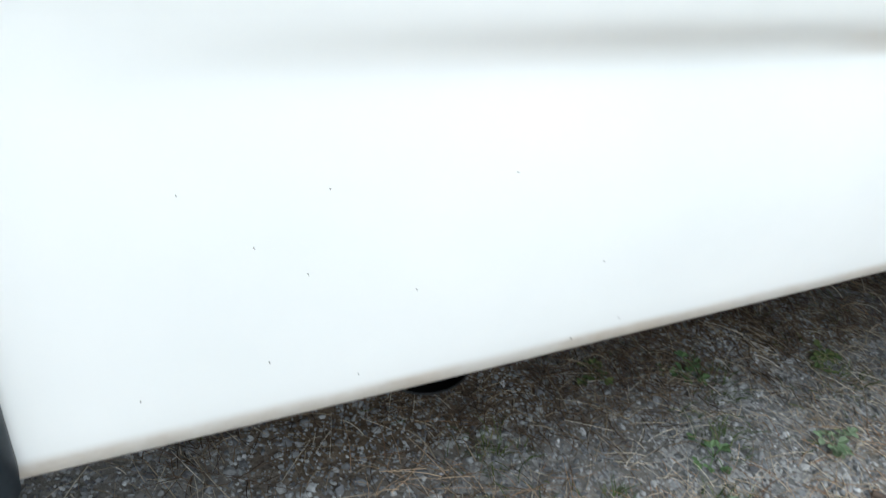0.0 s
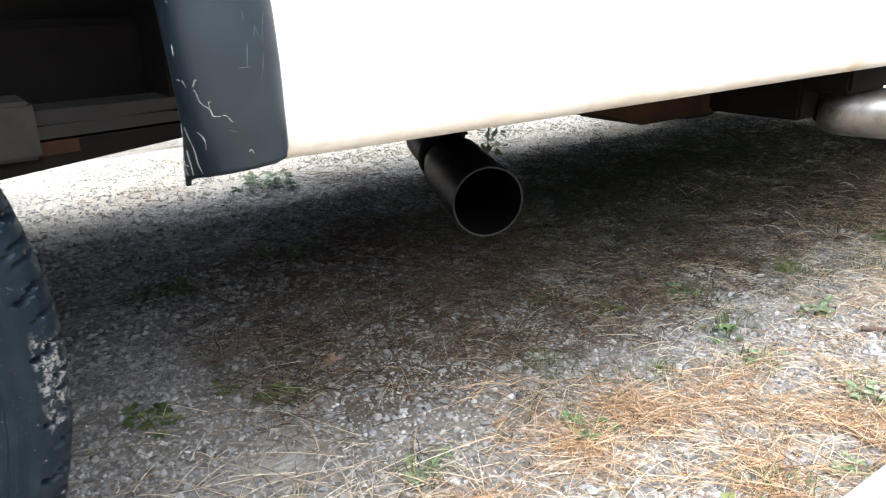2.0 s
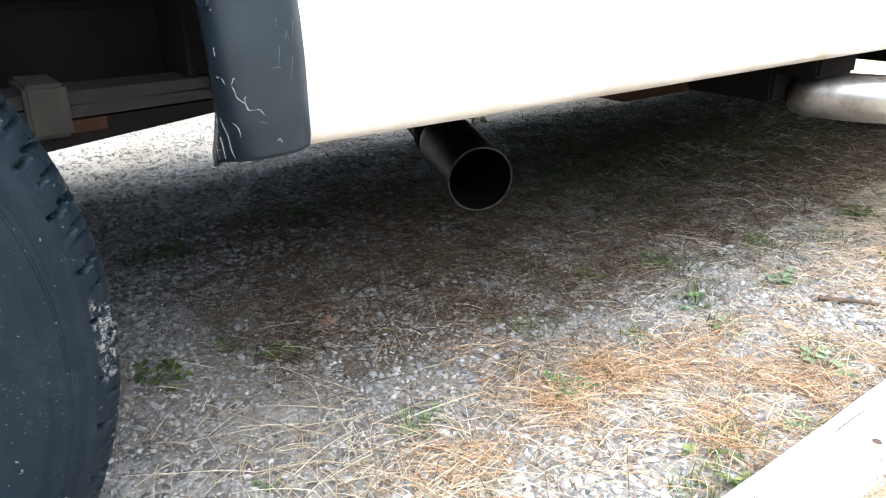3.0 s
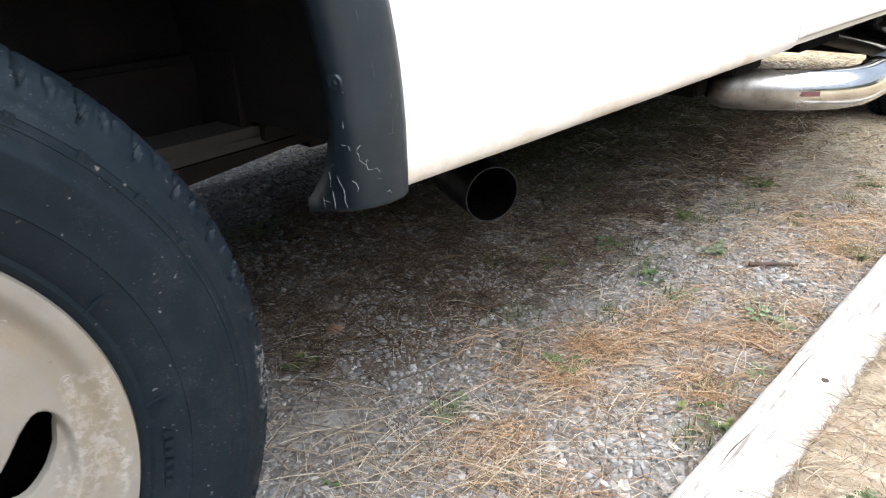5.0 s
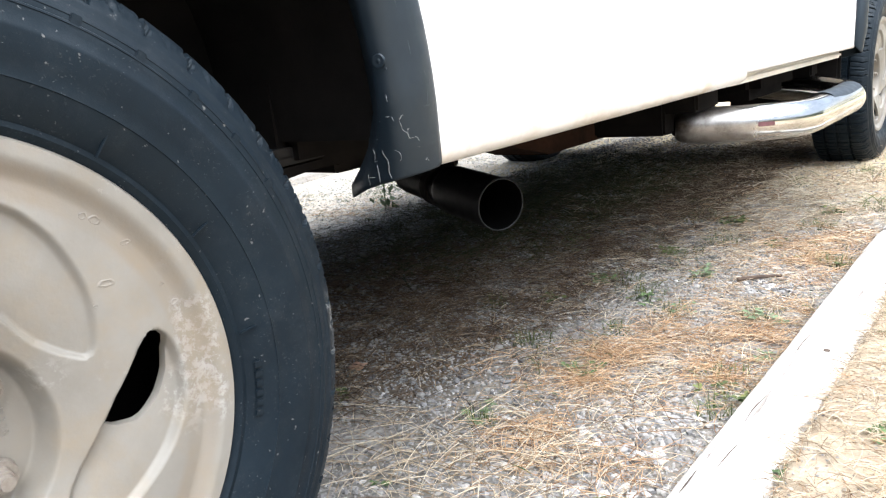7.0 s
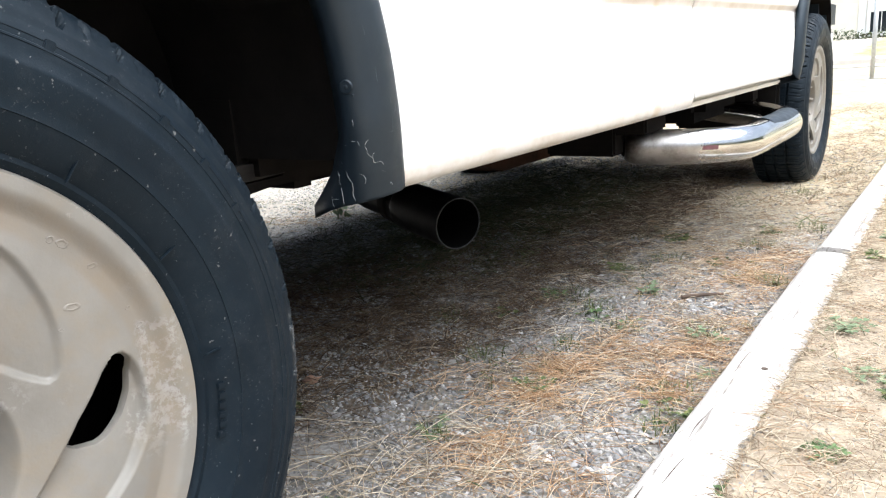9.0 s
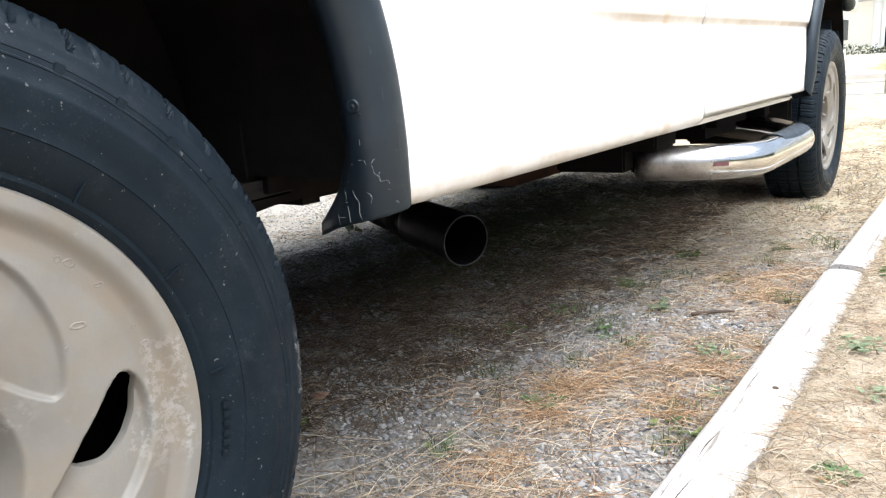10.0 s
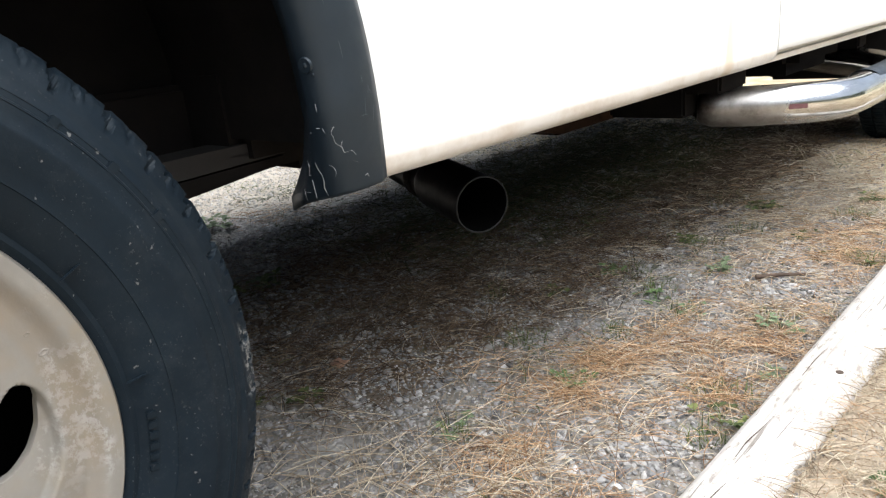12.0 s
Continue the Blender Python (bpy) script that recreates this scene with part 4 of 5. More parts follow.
# ---- fence, house and path in the distance ----
def build_fence():
    y = 12.0
    fence = tagged(empty("fence", (0, y, 0)), "low galvanised pipe fence across the yard", "fence")

    def rail(name, a, b, r, parent=fence):
        vs, fs = tube([Vector(a), Vector(b)], r, 10)
        ob = mesh_ob(name, vs, fs, GALV, None, True)
        ob.parent = parent
        ob.matrix_parent_inverse = Matrix.Translation(parent.location).inverted()
        return ob

    for k in range(-7, 8):
        x = -0.63 + 3.0 * k
        post = rail("post", (x, y, -0.05), (x, y, 1.40), 0.03)
        bm = bmesh.new()
        bmesh.ops.create_uvsphere(bm, u_segments=10, v_segments=6, radius=0.036, matrix=Matrix.Translation((x, y, 1.41)))
        part("post_cap", bm, GALV, post)
    rail("top_rail", (-22, y + 0.002, 1.33), (21, y + 0.002, 1.33), 0.021)
    rail("lower_rail", (-22, y + 0.002, 0.20), (21, y + 0.002, 0.20), 0.012)
    rail("bottom_rail", (-22, y + 0.002, 0.03), (21, y + 0.002, 0.03), 0.022)


build_fence()


def build_house():
    y0, base = 30.0, 0.5
    house = tagged(empty("house", (4, y0 + 4, base)), "cream single-storey house with grey shingle roof and white trim", "house")

    def add(ob):
        ob.parent = house
        ob.matrix_parent_inverse = Matrix.Translation(house.location).inverted()
        return ob

    bm = bmesh.new()
    box(bm, (-9, y0, base - 0.3), (16, y0 + 8, 3.15))
    add(part("wall", bm, WALL_PAINT, None, "cream painted wall"))
    bm = bmesh.new()
    a = [bm.verts.new(p) for p in ((-9.5, y0 - 0.5, 3.1), (16.5, y0 - 0.5, 3.1), (16.5, y0 + 8.5, 3.1), (-9.5, y0 + 8.5, 3.1), (-7, y0 + 4, 5.3), (14, y0 + 4, 5.3))]
    for f in ((0, 1, 5, 4), (2, 3, 4, 5), (1, 2, 5), (3, 0, 4), (3, 2, 1, 0)):
        bm.faces.new([a[k] for k in f])
    add(part("roof", bm, ROOF, None, "grey shingle roof", 10))
    bm = bmesh.new()
    box(bm, (-9.55, y0 - 0.55, 2.96), (16.55, y0 - 0.5, 3.14), 0.01)
    add(part("fascia", bm, TRIM, None, "white fascia board"))
    bm = bmesh.new()
    box(bm, (-2.9, y0 - 0.05, base - 0.2), (-2.66, y0 - 0.002, 3.0), 0.01)
    add(part("pilaster", bm, TRIM, None, "white corner board"))
    for x in (-2.02, 1.2, -7.0, 5.5):
        bm = bmesh.new()
        for lo, hi in (((x - 0.62, 0.62), (x - 0.5, 2.9)), ((x + 0.5, 0.62), (x + 0.62, 2.9)), ((x - 0.5, 2.72), (x + 0.5, 2.9)), ((x - 0.5, 0.62), (x + 0.5, 0.76)), ((x - 0.5, 1.44), (x + 0.5, 2.02))):
            box(bm, (lo[0], y0 - 0.07, lo[1]), (hi[0], y0 - 0.004, hi[1]), 0.008)
        win = add(part("window", bm, TRIM, None, "white window frame with dark panes"))
        for za, zb in ((0.76, 1.44), (2.02, 2.72)):
            bm = bmesh.new()
            box(bm, (x - 0.5, y0 - 0.03, za), (x + 0.5, y0 - 0.005, zb))
            part("pane", bm, GLASS, win)
            for k in (-1, 1):
                bm = bmesh.new()
                box(bm, (x + k * 0.17 - 0.012, y0 - 0.045, za), (x + k * 0.17 + 0.012, y0 - 0.032, zb))
                part("glazing_bar", bm, TRIM, win)
    return house


build_house()


def leafy(n, rng, spread, size, heights):
    """Many small folded leaves in a mound."""
    vs, fs = [], []
    for _ in range(n):
        c = np.array([rng.uniform(-1, 1) * spread[0], rng.uniform(-1, 1) * spread[1], 0])
        e = max(0.0, 1 - (c[0] / spread[0]) ** 2 - (c[1] / spread[1]) ** 2)
        c[2] = rng.uniform(0.05, 1) * heights * (0.4 + 0.6 * e ** 0.5)
        a, b = rng.uniform(0, 6.28), rng.uniform(-0.9, 0.9)
        d = np.array([math.cos(a) * math.cos(b), math.sin(a) * math.cos(b), math.sin(b)])
        w = np.cross(d, [0, 0, 1.0])
        w /= np.linalg.norm(w) + 1e-6
        s = size * rng.uniform(0.6, 1.3)
        k = len(vs)
        vs += [c, c + d * s * 0.5 + w * s * 0.25, c + d * s, c + d * s * 0.5 - w * s * 0.25]
        fs += [(k, k + 1, k + 2), (k, k + 2, k + 3)]
    return vs, fs


for k in range(9):
    rng = np.random.default_rng(40 + k)
    vs, fs = leafy(900, rng, (1.3, 0.4), 0.13, 0.45)
    sh = mesh_ob("shrub", vs, fs, HEDGE, None, False)
    sh.location = (-9 + 2.6 * k, 29.2, 0.5)
    tagged(sh, "low green foundation shrub along the house wall", "shrub", "shrubs by the house")

bm = bmesh.new()
for k in range(24):
    box(bm, (-26 + 2.2 * k, 16.2, lift(0, 17) - 0.06), (-26 + 2.2 * k + 2.19, 18.6, lift(0, 17.4) + 0.03), 0.008)
ob = part("path", bm, mottled("pale_concrete", (0.48, 0.46, 0.43), (0.58, 0.56, 0.53), 3, 0.9), None)
tagged(ob, "pale concrete path across the yard", "path", kind="structure")

# unseen woods closing the yard off, added for the green the chrome reflects
rng = np.random.default_rng(77)
vs, fs = [], []
for _ in range(9000):
    a = rng.uniform(radians(-150), radians(62))
    d = rng.uniform(34, 40)
    c = np.array([math.cos(a) * d, math.sin(a) * d, 0])
    top = 5.5 + 2.2 * noise.noise(Vector((math.cos(a) * 6, math.sin(a) * 6, 0.4)))
    c[2] = rng.uniform(0, 1) ** 0.8 * top
    n1, n2 = rng.normal(0, 1, 3), rng.normal(0, 1, 3)
    n1, n2 = n1 / np.linalg.norm(n1) * 0.7, n2 / np.linalg.norm(n2) * 0.7
    k = len(vs)
    vs += [c - n1, c + n2, c + n1, c - n2]
    fs.append((k, k + 1, k + 2, k + 3))
tagged(mesh_ob("backdrop_woods", vs, fs, HEDGE, None, False), "dark green belt of far trees round the yard", "trees", kind="stuff")

# ---- litter on the ground ----
BASES = {
    8: (np.array([(1, 0, 0), (-1, 0, 0), (0, 1, 0), (0, -1, 0), (0, 0, 1), (0, 0, -1)], float),
        np.array([(0, 2, 4), (2, 1, 4), (1, 3, 4), (3, 0, 4), (2, 0, 5), (1, 2, 5), (3, 1, 5), (0, 3, 5)])),
}
_b = bmesh.new()
bmesh.ops.create_icosphere(_b, subdivisions=1, radius=1)
_b.verts.ensure_lookup_table()
BASES[20] = (np.array([v.co[:] for v in _b.verts]), np.array([[v.index for v in f.verts] for f in _b.faces]))
_b.free()


def tri_mesh(name, verts, faces, mat, smooth=False):
    me = bpy.data.meshes.new(name)
    me.vertices.add(len(verts))
    me.vertices.foreach_set("co", np.asarray(verts, np.float32).ravel())
    me.loops.add(faces.size)
    me.loops.foreach_set("vertex_index", faces.astype(np.int32).ravel())
    me.polygons.add(len(faces))
    me.polygons.foreach_set("loop_start", np.arange(0, faces.size, faces.shape[1], dtype=np.int32))
    me.polygons.foreach_set("use_smooth", np.full(len(faces), smooth))
    me.materials.append(mat)
    me.update(calc_edges=True)
    me.validate()
    return new(name, me)


def zs(x, y):
    return np.array([ground_z(a, b) for a, b in zip(x, y)])


def clump(x, y, scale, seed):
    """Soft value noise from 0 to 1 to gather the litter in drifts."""
    return np.array([noise.noise(Vector((a * scale, b * scale, seed))) for a, b in zip(x, y)]) * 0.5 + 0.5


def spot(x, y, cx, cy, rx, ry):
    return np.exp(-(((x - cx) / rx) ** 2 + ((y - cy) / ry) ** 2))


def bare(x, y):
    """The dusty patch with few stones."""
    return spot(x, y, -0.265, 0.579, 0.075, 0.09)


def clean_gravel(x, y):
    return np.clip(spot(x, y, 0.103, 0.841, 0.085, 0.14) + spot(x, y, 0.074, 1.549, 0.11, 0.15) + 0.7 * spot(x, y, 0.142, 0.598, 0.1, 0.12), 0, 1)


def stones(name, x, y, size, kind, mat, rng, label):
    n = len(x)
    bv, bf = BASES[kind]
    v = bv[None] * rng.uniform(0.6, 1.3, (n, len(bv), 1))
    v = v * np.stack([rng.uniform(0.7, 1.35, n), rng.uniform(0.6, 1.1, n), rng.uniform(0.4, 0.8, n)], 1)[:, None]
    a = rng.uniform(0, 6.283, n)
    c, s = np.cos(a)[:, None], np.sin(a)[:, None]
    tilt = rng.normal(0, 0.25, n)[:, None]
    vx, vy, vz = v[..., 0], v[..., 1], v[..., 2]
    vx, vz = vx + tilt * vz, vz - tilt * vx
    v = np.stack([vx * c - vy * s, vx * s + vy * c, vz], -1) * size[:, None, None]
    v += np.stack([x, y, zs(x, y) + size * 0.22], -1)[:, None]
    f = bf[None] + (np.arange(n) * len(bv))[:, None, None]
    ob = tri_mesh(name, v.reshape(-1, 3), f.reshape(-1, 3), mat)
    return tagged(ob, label, "gravel", kind="stuff")


def on_timber(x, y):
    return (np.abs(x - 0.258 - 0.006 * (y + 1)) < 0.053)


rng = np.random.default_rng(5)


def scatter(n, x0, x1, y0, y1, keep):
    x, y = rng.uniform(x0, x1, n), rng.uniform(y0, y1, n)
    k = rng.uniform(0, 1, n) < keep(x, y)
    k &= ~on_timber(x, y)
    return x[k], y[k]


def left_side(x):
    return np.where(x < 0.23, 1.0, 0.10)


# small grit close to the path of view
x, y = scatter(105000, -0.75, 0.75, 0.3, 2.0, lambda x, y: (0.30 + 0.7 * clump(x, y, 5, 1.0)) * left_side(x) * (1 - 0.8 * bare(x, y)))
stones("gravel", x, y, rng.uniform(0.0014, 0.0034, len(x)), 8, PEBBLE, rng, "small grey and brown gravel grit on the ground")
x, y = scatter(26000, -0.75, 0.30, 0.3, 2.1, lambda x, y: (0.22 + 0.75 * clump(x, y, 4, 7.0) ** 2) * left_side(x) * (1 - bare(x, y)))
stones("gravel", x, y, rng.uniform(0.0024, 0.0054, len(x)) * rng.choice([1, 1, 1, 1, 1.6], len(x)), 20, PEBBLE, rng, "grey gravel pebbles on the ground")
x, y = scatter(9500, -0.3, 0.30, 0.4, 2.0, lambda x, y: clean_gravel(x, y) ** 1.5)
stones("gravel", x, y, rng.uniform(0.0036, 0.0095, len(x)), 20, PEBBLE, rng, "patches of clean pale grey gravel")
x, y = scatter(26000, -1.45, -0.7, 0.3, 4.2, lambda x, y: (0.3 + 0.7 * clump(x, y, 3, 3.0)) * np.where((y > 1.3) & (x > -1.3), 0.35, 1))
stones("gravel", x, y, rng.uniform(0.004, 0.0095, len(x)), 8, PEBBLE, rng, "grey gravel under the van")
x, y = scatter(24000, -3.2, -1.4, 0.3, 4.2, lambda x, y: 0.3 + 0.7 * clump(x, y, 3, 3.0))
stones("gravel", x, y, rng.uniform(0.004, 0.0095, len(x)), 8, FAR_LIT_PEBBLE, rng, "gravel beyond the van, coloured paler for the bright light there")
x, y = scatter(9000, -0.9, 0.24, 1.8, 4.5, lambda x, y: 0.2 + 0.8 * clump(x, y, 3, 3.0) ** 2)
stones("gravel", x, y, rng.uniform(0.003, 0.007, len(x)), 8, PEBBLE, rng, "grey gravel along the timber edging")


def strands(name, x, y, length, width, rise, mat, rng, label, category, heading=None, lean=0.25, base=0.003):
    """Thin three-sided bent stalks."""
    n = len(x)
    a = rng.uniform(0, 6.283, n) if heading is None else rng.normal(heading, 0.7, n)
    bend = rng.normal(0, lean, n)
    z0 = zs(x, y) + base + rng.uniform(0, 0.006, n)
    segs = 4
    pts = []
    px, py = x.copy(), y.copy()
    climb = rng.uniform(-0.2, 1, n) * rise
    for k in range(segs + 1):
        t = k / segs
        pz = z0 + np.maximum(climb * length * (t - 0.35 * t * t * 1.6), -0.001) + 0.002 * np.sin(t * 3.1)
        pts.append(np.stack([px, py, pz], -1))
        px, py = px + np.cos(a + bend * k) * length / segs, py + np.sin(a + bend * k) * length / segs
    pts = np.stack(pts, 1)
    side = np.stack([-np.sin(a), np.cos(a), 0 * a], -1)[:, None]
    taper = np.linspace(1, 0.45, segs + 1)[None, :, None] * width[:, None, None]
    ring = [pts + side * taper, pts - side * taper, pts + np.array([0, 0, 1.4]) * taper]
    v = np.stack(ring, 2).reshape(n, -1, 3)
    f = []
    for k in range(segs):
        for j in range(3):
            p, q = 3 * k + j, 3 * k + (j + 1) % 3
            f += [(p, q, q + 3), (p, q + 3, p + 3)]
    f = np.array(f)[None] + (np.arange(n) * 3 * (segs + 1))[:, None, None]
    ob = tri_mesh(name, v.reshape(-1, 3), f.reshape(-1, 3), mat, True)
    return tagged(ob, label, category, kind="stuff")


def needle_zone(x, y):
    return np.clip(spot(x, y, 0.103, 1.18, 0.13, 0.24) + spot(x, y, -0.003, 0.996, 0.09, 0.12) + 1.3 * spot(x, y, 0.065, 0.685, 0.10, 0.085) + 0.8 * spot(x, y, 0.10, 1.80, 0.14, 0.26) + 0.6 * spot(x, y, -0.1, 0.918, 0.1, 0.1), 0, 1) * (1 - 0.75 * clean_gravel(x, y))


def open_gravel(x, y):
    """Grey gravel with little litter on it."""
    return np.clip(spot(x, y, -0.226, 0.831, 0.15, 0.19) + 0.8 * spot(x, y, -0.081, 1.335, 0.12, 0.14), 0, 1)


def mats(x, y, seed):
    """Sharp-edged little mats of matted litter."""
    return np.clip(clump(x, y, 11, seed) * 2.6 - 0.95, 0, 1)


def sandy_edge(x, y):
    """Litter thinning out over the sandy earth away from the timber."""
    return np.clip((0.98 - x) / 0.45, 0, 1) * np.clip((3.3 - y) / 0.9, 0, 1) * np.clip((y - 0.3) / 0.3, 0, 1)


def u(a, b, n):
    return rng.uniform(a, b, n)


x, y = scatter(78000, -0.5, 0.23, 0.42, 2.3, lambda x, y: needle_zone(x, y) * (0.06 + 0.94 * mats(x, y, 61.0) * (0.15 + 0.85 * np.clip(clump(x, y, 17, 63.0) * 2.6 - 0.7, 0, 1))))
strands("needles", x, y, u(0.02, 0.10, len(x)), u(0.0003, 0.0008, len(x)), 0.34, NEEDLE, rng, "fallen orange-brown pine needles on the gravel", "needles", lean=0.11)
x, y = scatter(30000, -0.55, 0.24, 0.35, 3.0, lambda x, y: np.clip((x + 0.55) * 3, 0.1, 1) * (0.035 + 0.95 * clump(x, y, 3.2, 12.0) ** 1.5 * mats(x, y, 15.0)) * (1 - 0.8 * clean_gravel(x, y)) * (1 - 0.6 * bare(x, y)) * (1 - 0.75 * open_gravel(x, y)))
strands("straw", x, y, u(0.015, 0.085, len(x)), u(0.0004, 0.0009, len(x)), 0.3, STRAW, rng, "dry pale straw stalks on the gravel", "straw", lean=0.07)
x, y = scatter(13000, -0.18, 0.12, 0.7, 2.6, lambda x, y: 0.9 * mats(x, y, 28.0) * clump(x, y, 3.5, 29.5) * (1 - 0.8 * open_gravel(x, y)))
strands("dry_grass", x, y, u(0.012, 0.05, len(x)), u(0.0004, 0.0008, len(x)), 0.5, STRAW, rng, "small mats of pale dry grass in the gravel", "dry grass")
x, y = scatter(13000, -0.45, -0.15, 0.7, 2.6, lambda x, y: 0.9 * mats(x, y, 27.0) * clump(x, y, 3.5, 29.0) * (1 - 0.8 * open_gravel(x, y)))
strands("dry_grass", x, y, u(0.012, 0.05, len(x)), u(0.0004, 0.0009, len(x)), 0.5, OLD_SHADED_STRAW, rng, "small mats of old brown grass in the gravel", "dry grass")
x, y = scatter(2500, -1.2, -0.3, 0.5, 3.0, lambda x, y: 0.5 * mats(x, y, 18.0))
strands("straw", x, y, u(0.05, 0.14, len(x)), u(0.0004, 0.0007, len(x)), 0.12, OLD_SHADED_STRAW, rng, "long loose stalks lying under the van", "straw", lean=0.08)
x, y = scatter(1900, -0.4, 0.22, 0.42, 1.0, lambda x, y: np.clip(spot(x, y, -0.091, 0.598, 0.15, 0.08) + 0.6 * spot(x, y, -0.003, 0.724, 0.08, 0.06), 0, 1))
strands("straw", x, y, u(0.04, 0.14, len(x)), u(0.0004, 0.0009, len(x)), 0.25, STRAW, rng, "drift of dry straw on the gravel", "straw", lean=0.05)
x, y = scatter(64000, 0.31, 1.0, 0.3, 3.3, lambda x, y: sandy_edge(x, y) * (0.30 + 0.9 * clump(x, y, 4, 20.0) * mats(x, y, 22.0)))
strands("straw", x, y, u(0.008, 0.05, len(x)), u(0.0003, 0.0008, len(x)), 0.16, STRAW, rng, "dry straw on sandy earth beside the timber", "straw", lean=0.07)
x, y = rng.uniform(0.300, 0.335, 1500), rng.uniform(0.45, 3.0, 1500)
strands("straw", x, y, u(0.012, 0.05, len(x)), u(0.0004, 0.0009, len(x)), 0.3, STRAW, rng, "straw caught along the timber's edge", "straw", lean=0.07)
x, y = scatter(32000, 0.315, 1.0, 0.3, 3.3, lambda x, y: sandy_edge(x, y) * (0.25 + 0.75 * clump(x, y, 6, 91.0) ** 2))
stones("gravel", x, y, u(0.0012, 0.0042, len(x)), 8, SAND_PEBBLE, rng, "sandy crumbs and grit on the earth beside the timber")
x, y = scatter(32000, 0.315, 1.0, 0.3, 3.3, lambda x, y: 0.9 * sandy_edge(x, y) * mats(x, y, 93.0) * clump(x, y, 4, 95.0))
strands("needles", x, y, u(0.015, 0.06, len(x)), u(0.0003, 0.0006, len(x)), 0.16, NEEDLE, rng, "brown needles on the sandy earth", "needles", lean=0.06)
x, y = scatter(30000, -0.9, 1.6, 1.9, 7.5, lambda x, y: 0.12 + 0.9 * clump(x, y, 2.5, 30.0) * mats(x, y, 35.0))
strands("dry_grass", x, y, u(0.02, 0.075, len(x)), u(0.0008, 0.0016, len(x)), 0.8, STRAW, rng, "short dry grass around the front wheel", "dry grass", lean=0.09)
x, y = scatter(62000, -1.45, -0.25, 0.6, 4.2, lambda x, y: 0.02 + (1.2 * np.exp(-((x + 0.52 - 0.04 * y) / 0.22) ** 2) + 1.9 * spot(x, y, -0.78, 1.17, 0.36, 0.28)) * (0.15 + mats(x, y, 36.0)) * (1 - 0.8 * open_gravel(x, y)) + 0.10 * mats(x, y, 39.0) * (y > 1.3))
strands("dry_grass", x, y, u(0.02, 0.075, len(x)), u(0.0004, 0.0010, len(x)), 0.75, OLD_SHADED_STRAW, rng, "brown matted dry grass under the van, toned darker for the shade", "dry grass")
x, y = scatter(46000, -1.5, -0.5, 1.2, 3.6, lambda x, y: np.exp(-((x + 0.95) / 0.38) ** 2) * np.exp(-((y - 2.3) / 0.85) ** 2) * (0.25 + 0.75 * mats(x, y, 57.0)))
strands("shaded_grass", x, y, u(0.02, 0.06, len(x)), u(0.0008, 0.0018, len(x)), 1.1, SHADE_GRASS, rng, "thick green grass under the van, dulled to deepen the shade", "grass")
x, y = scatter(5000, -3.2, -1.8, 0.4, 4.6, lambda x, y: np.clip(clump(x, y, 3.2, 81.0) * 3.0 - 1.6, 0, 1))
strands("dry_grass", x, y, u(0.03, 0.09, len(x)), u(0.0009, 0.0018, len(x)), 1.0, STRAW, rng, "tufts of dry grass beyond the van", "dry grass")
x, y = scatter(60000, -2.4, 0.22, 0.6, 4.6, lambda x, y: 0.4 * np.clip(clump(x, y, 4.5, 44.0) * 2.4 - 1.2, 0, 1) * (0.3 + mats(x, y, 47.0)))
strands("green_grass", x, y, u(0.010, 0.036, len(x)), u(0.0005, 0.0012, len(x)), 1.2, GRASS, rng, "sparse short green grass in the gravel", "grass")
x, y = scatter(60000, -0.5, 2.2, 2.4, 7.0, lambda x, y: 0.8 * np.clip(clump(x, y, 3.4, 64.0) * 3 - 1.5, 0, 1))
strands("dry_grass", x, y, u(0.03, 0.09, len(x)), u(0.0009, 0.0018, len(x)), 1.3, STRAW, rng, "tufts of standing dry grass past the front wheel", "dry grass", lean=0.09)
x, y = scatter(16000, -0.2, 2.2, 2.4, 6.5, lambda x, y: 0.8 * np.clip(clump(x, y, 2.9, 67.0) * 3.2 - 1.9, 0, 1))
strands("green_grass", x, y, u(0.03, 0.08, len(x)), u(0.0009, 0.0018, len(x)), 1.3, GRASS, rng, "green tufts of grass past the front wheel", "grass")
x, y = scatter(26000, 0.30, 1.8, 1.2, 8.0, lambda x, y: 0.5 * np.clip(clump(x, y, 2.6, 54.0) * 2.4 - 1.25, 0, 1))
strands("green_grass", x, y, u(0.015, 0.05, len(x)), u(0.0006, 0.0014, len(x)), 1.2, GRASS, rng, "patches of dull green grass beside the timber", "grass")


x, y = scatter(9000, -2.6, -1.3, 0.5, 3.2, lambda x, y: np.clip(spot(x, y, -1.62, 1.42, 0.16, 0.14) + 0.7 * spot(x, y, -1.75, 0.80, 0.14, 0.12) + 0.8 * spot(x, y, -1.72, 1.95, 0.14, 0.2), 0, 1))
strands("needles", x, y, u(0.02, 0.07, len(x)), u(0.0006, 0.0012, len(x)), 0.3, NEEDLE, rng, "drifts of orange-brown needles along the van's far side", "needles", lean=0.1)
x, y = scatter(9000, -2.8, -1.4, 0.5, 3.4, lambda x, y: np.clip(spot(x, y, -1.95, 1.62, 0.2, 0.13) + 0.8 * spot(x, y, -1.85, 2.3, 0.2, 0.2), 0, 1) * 0.8)
strands("green_grass", x, y, u(0.015, 0.05, len(x)), u(0.0007, 0.0014, len(x)), 1.1, GRASS, rng, "thin green grass along the van's far side", "grass")


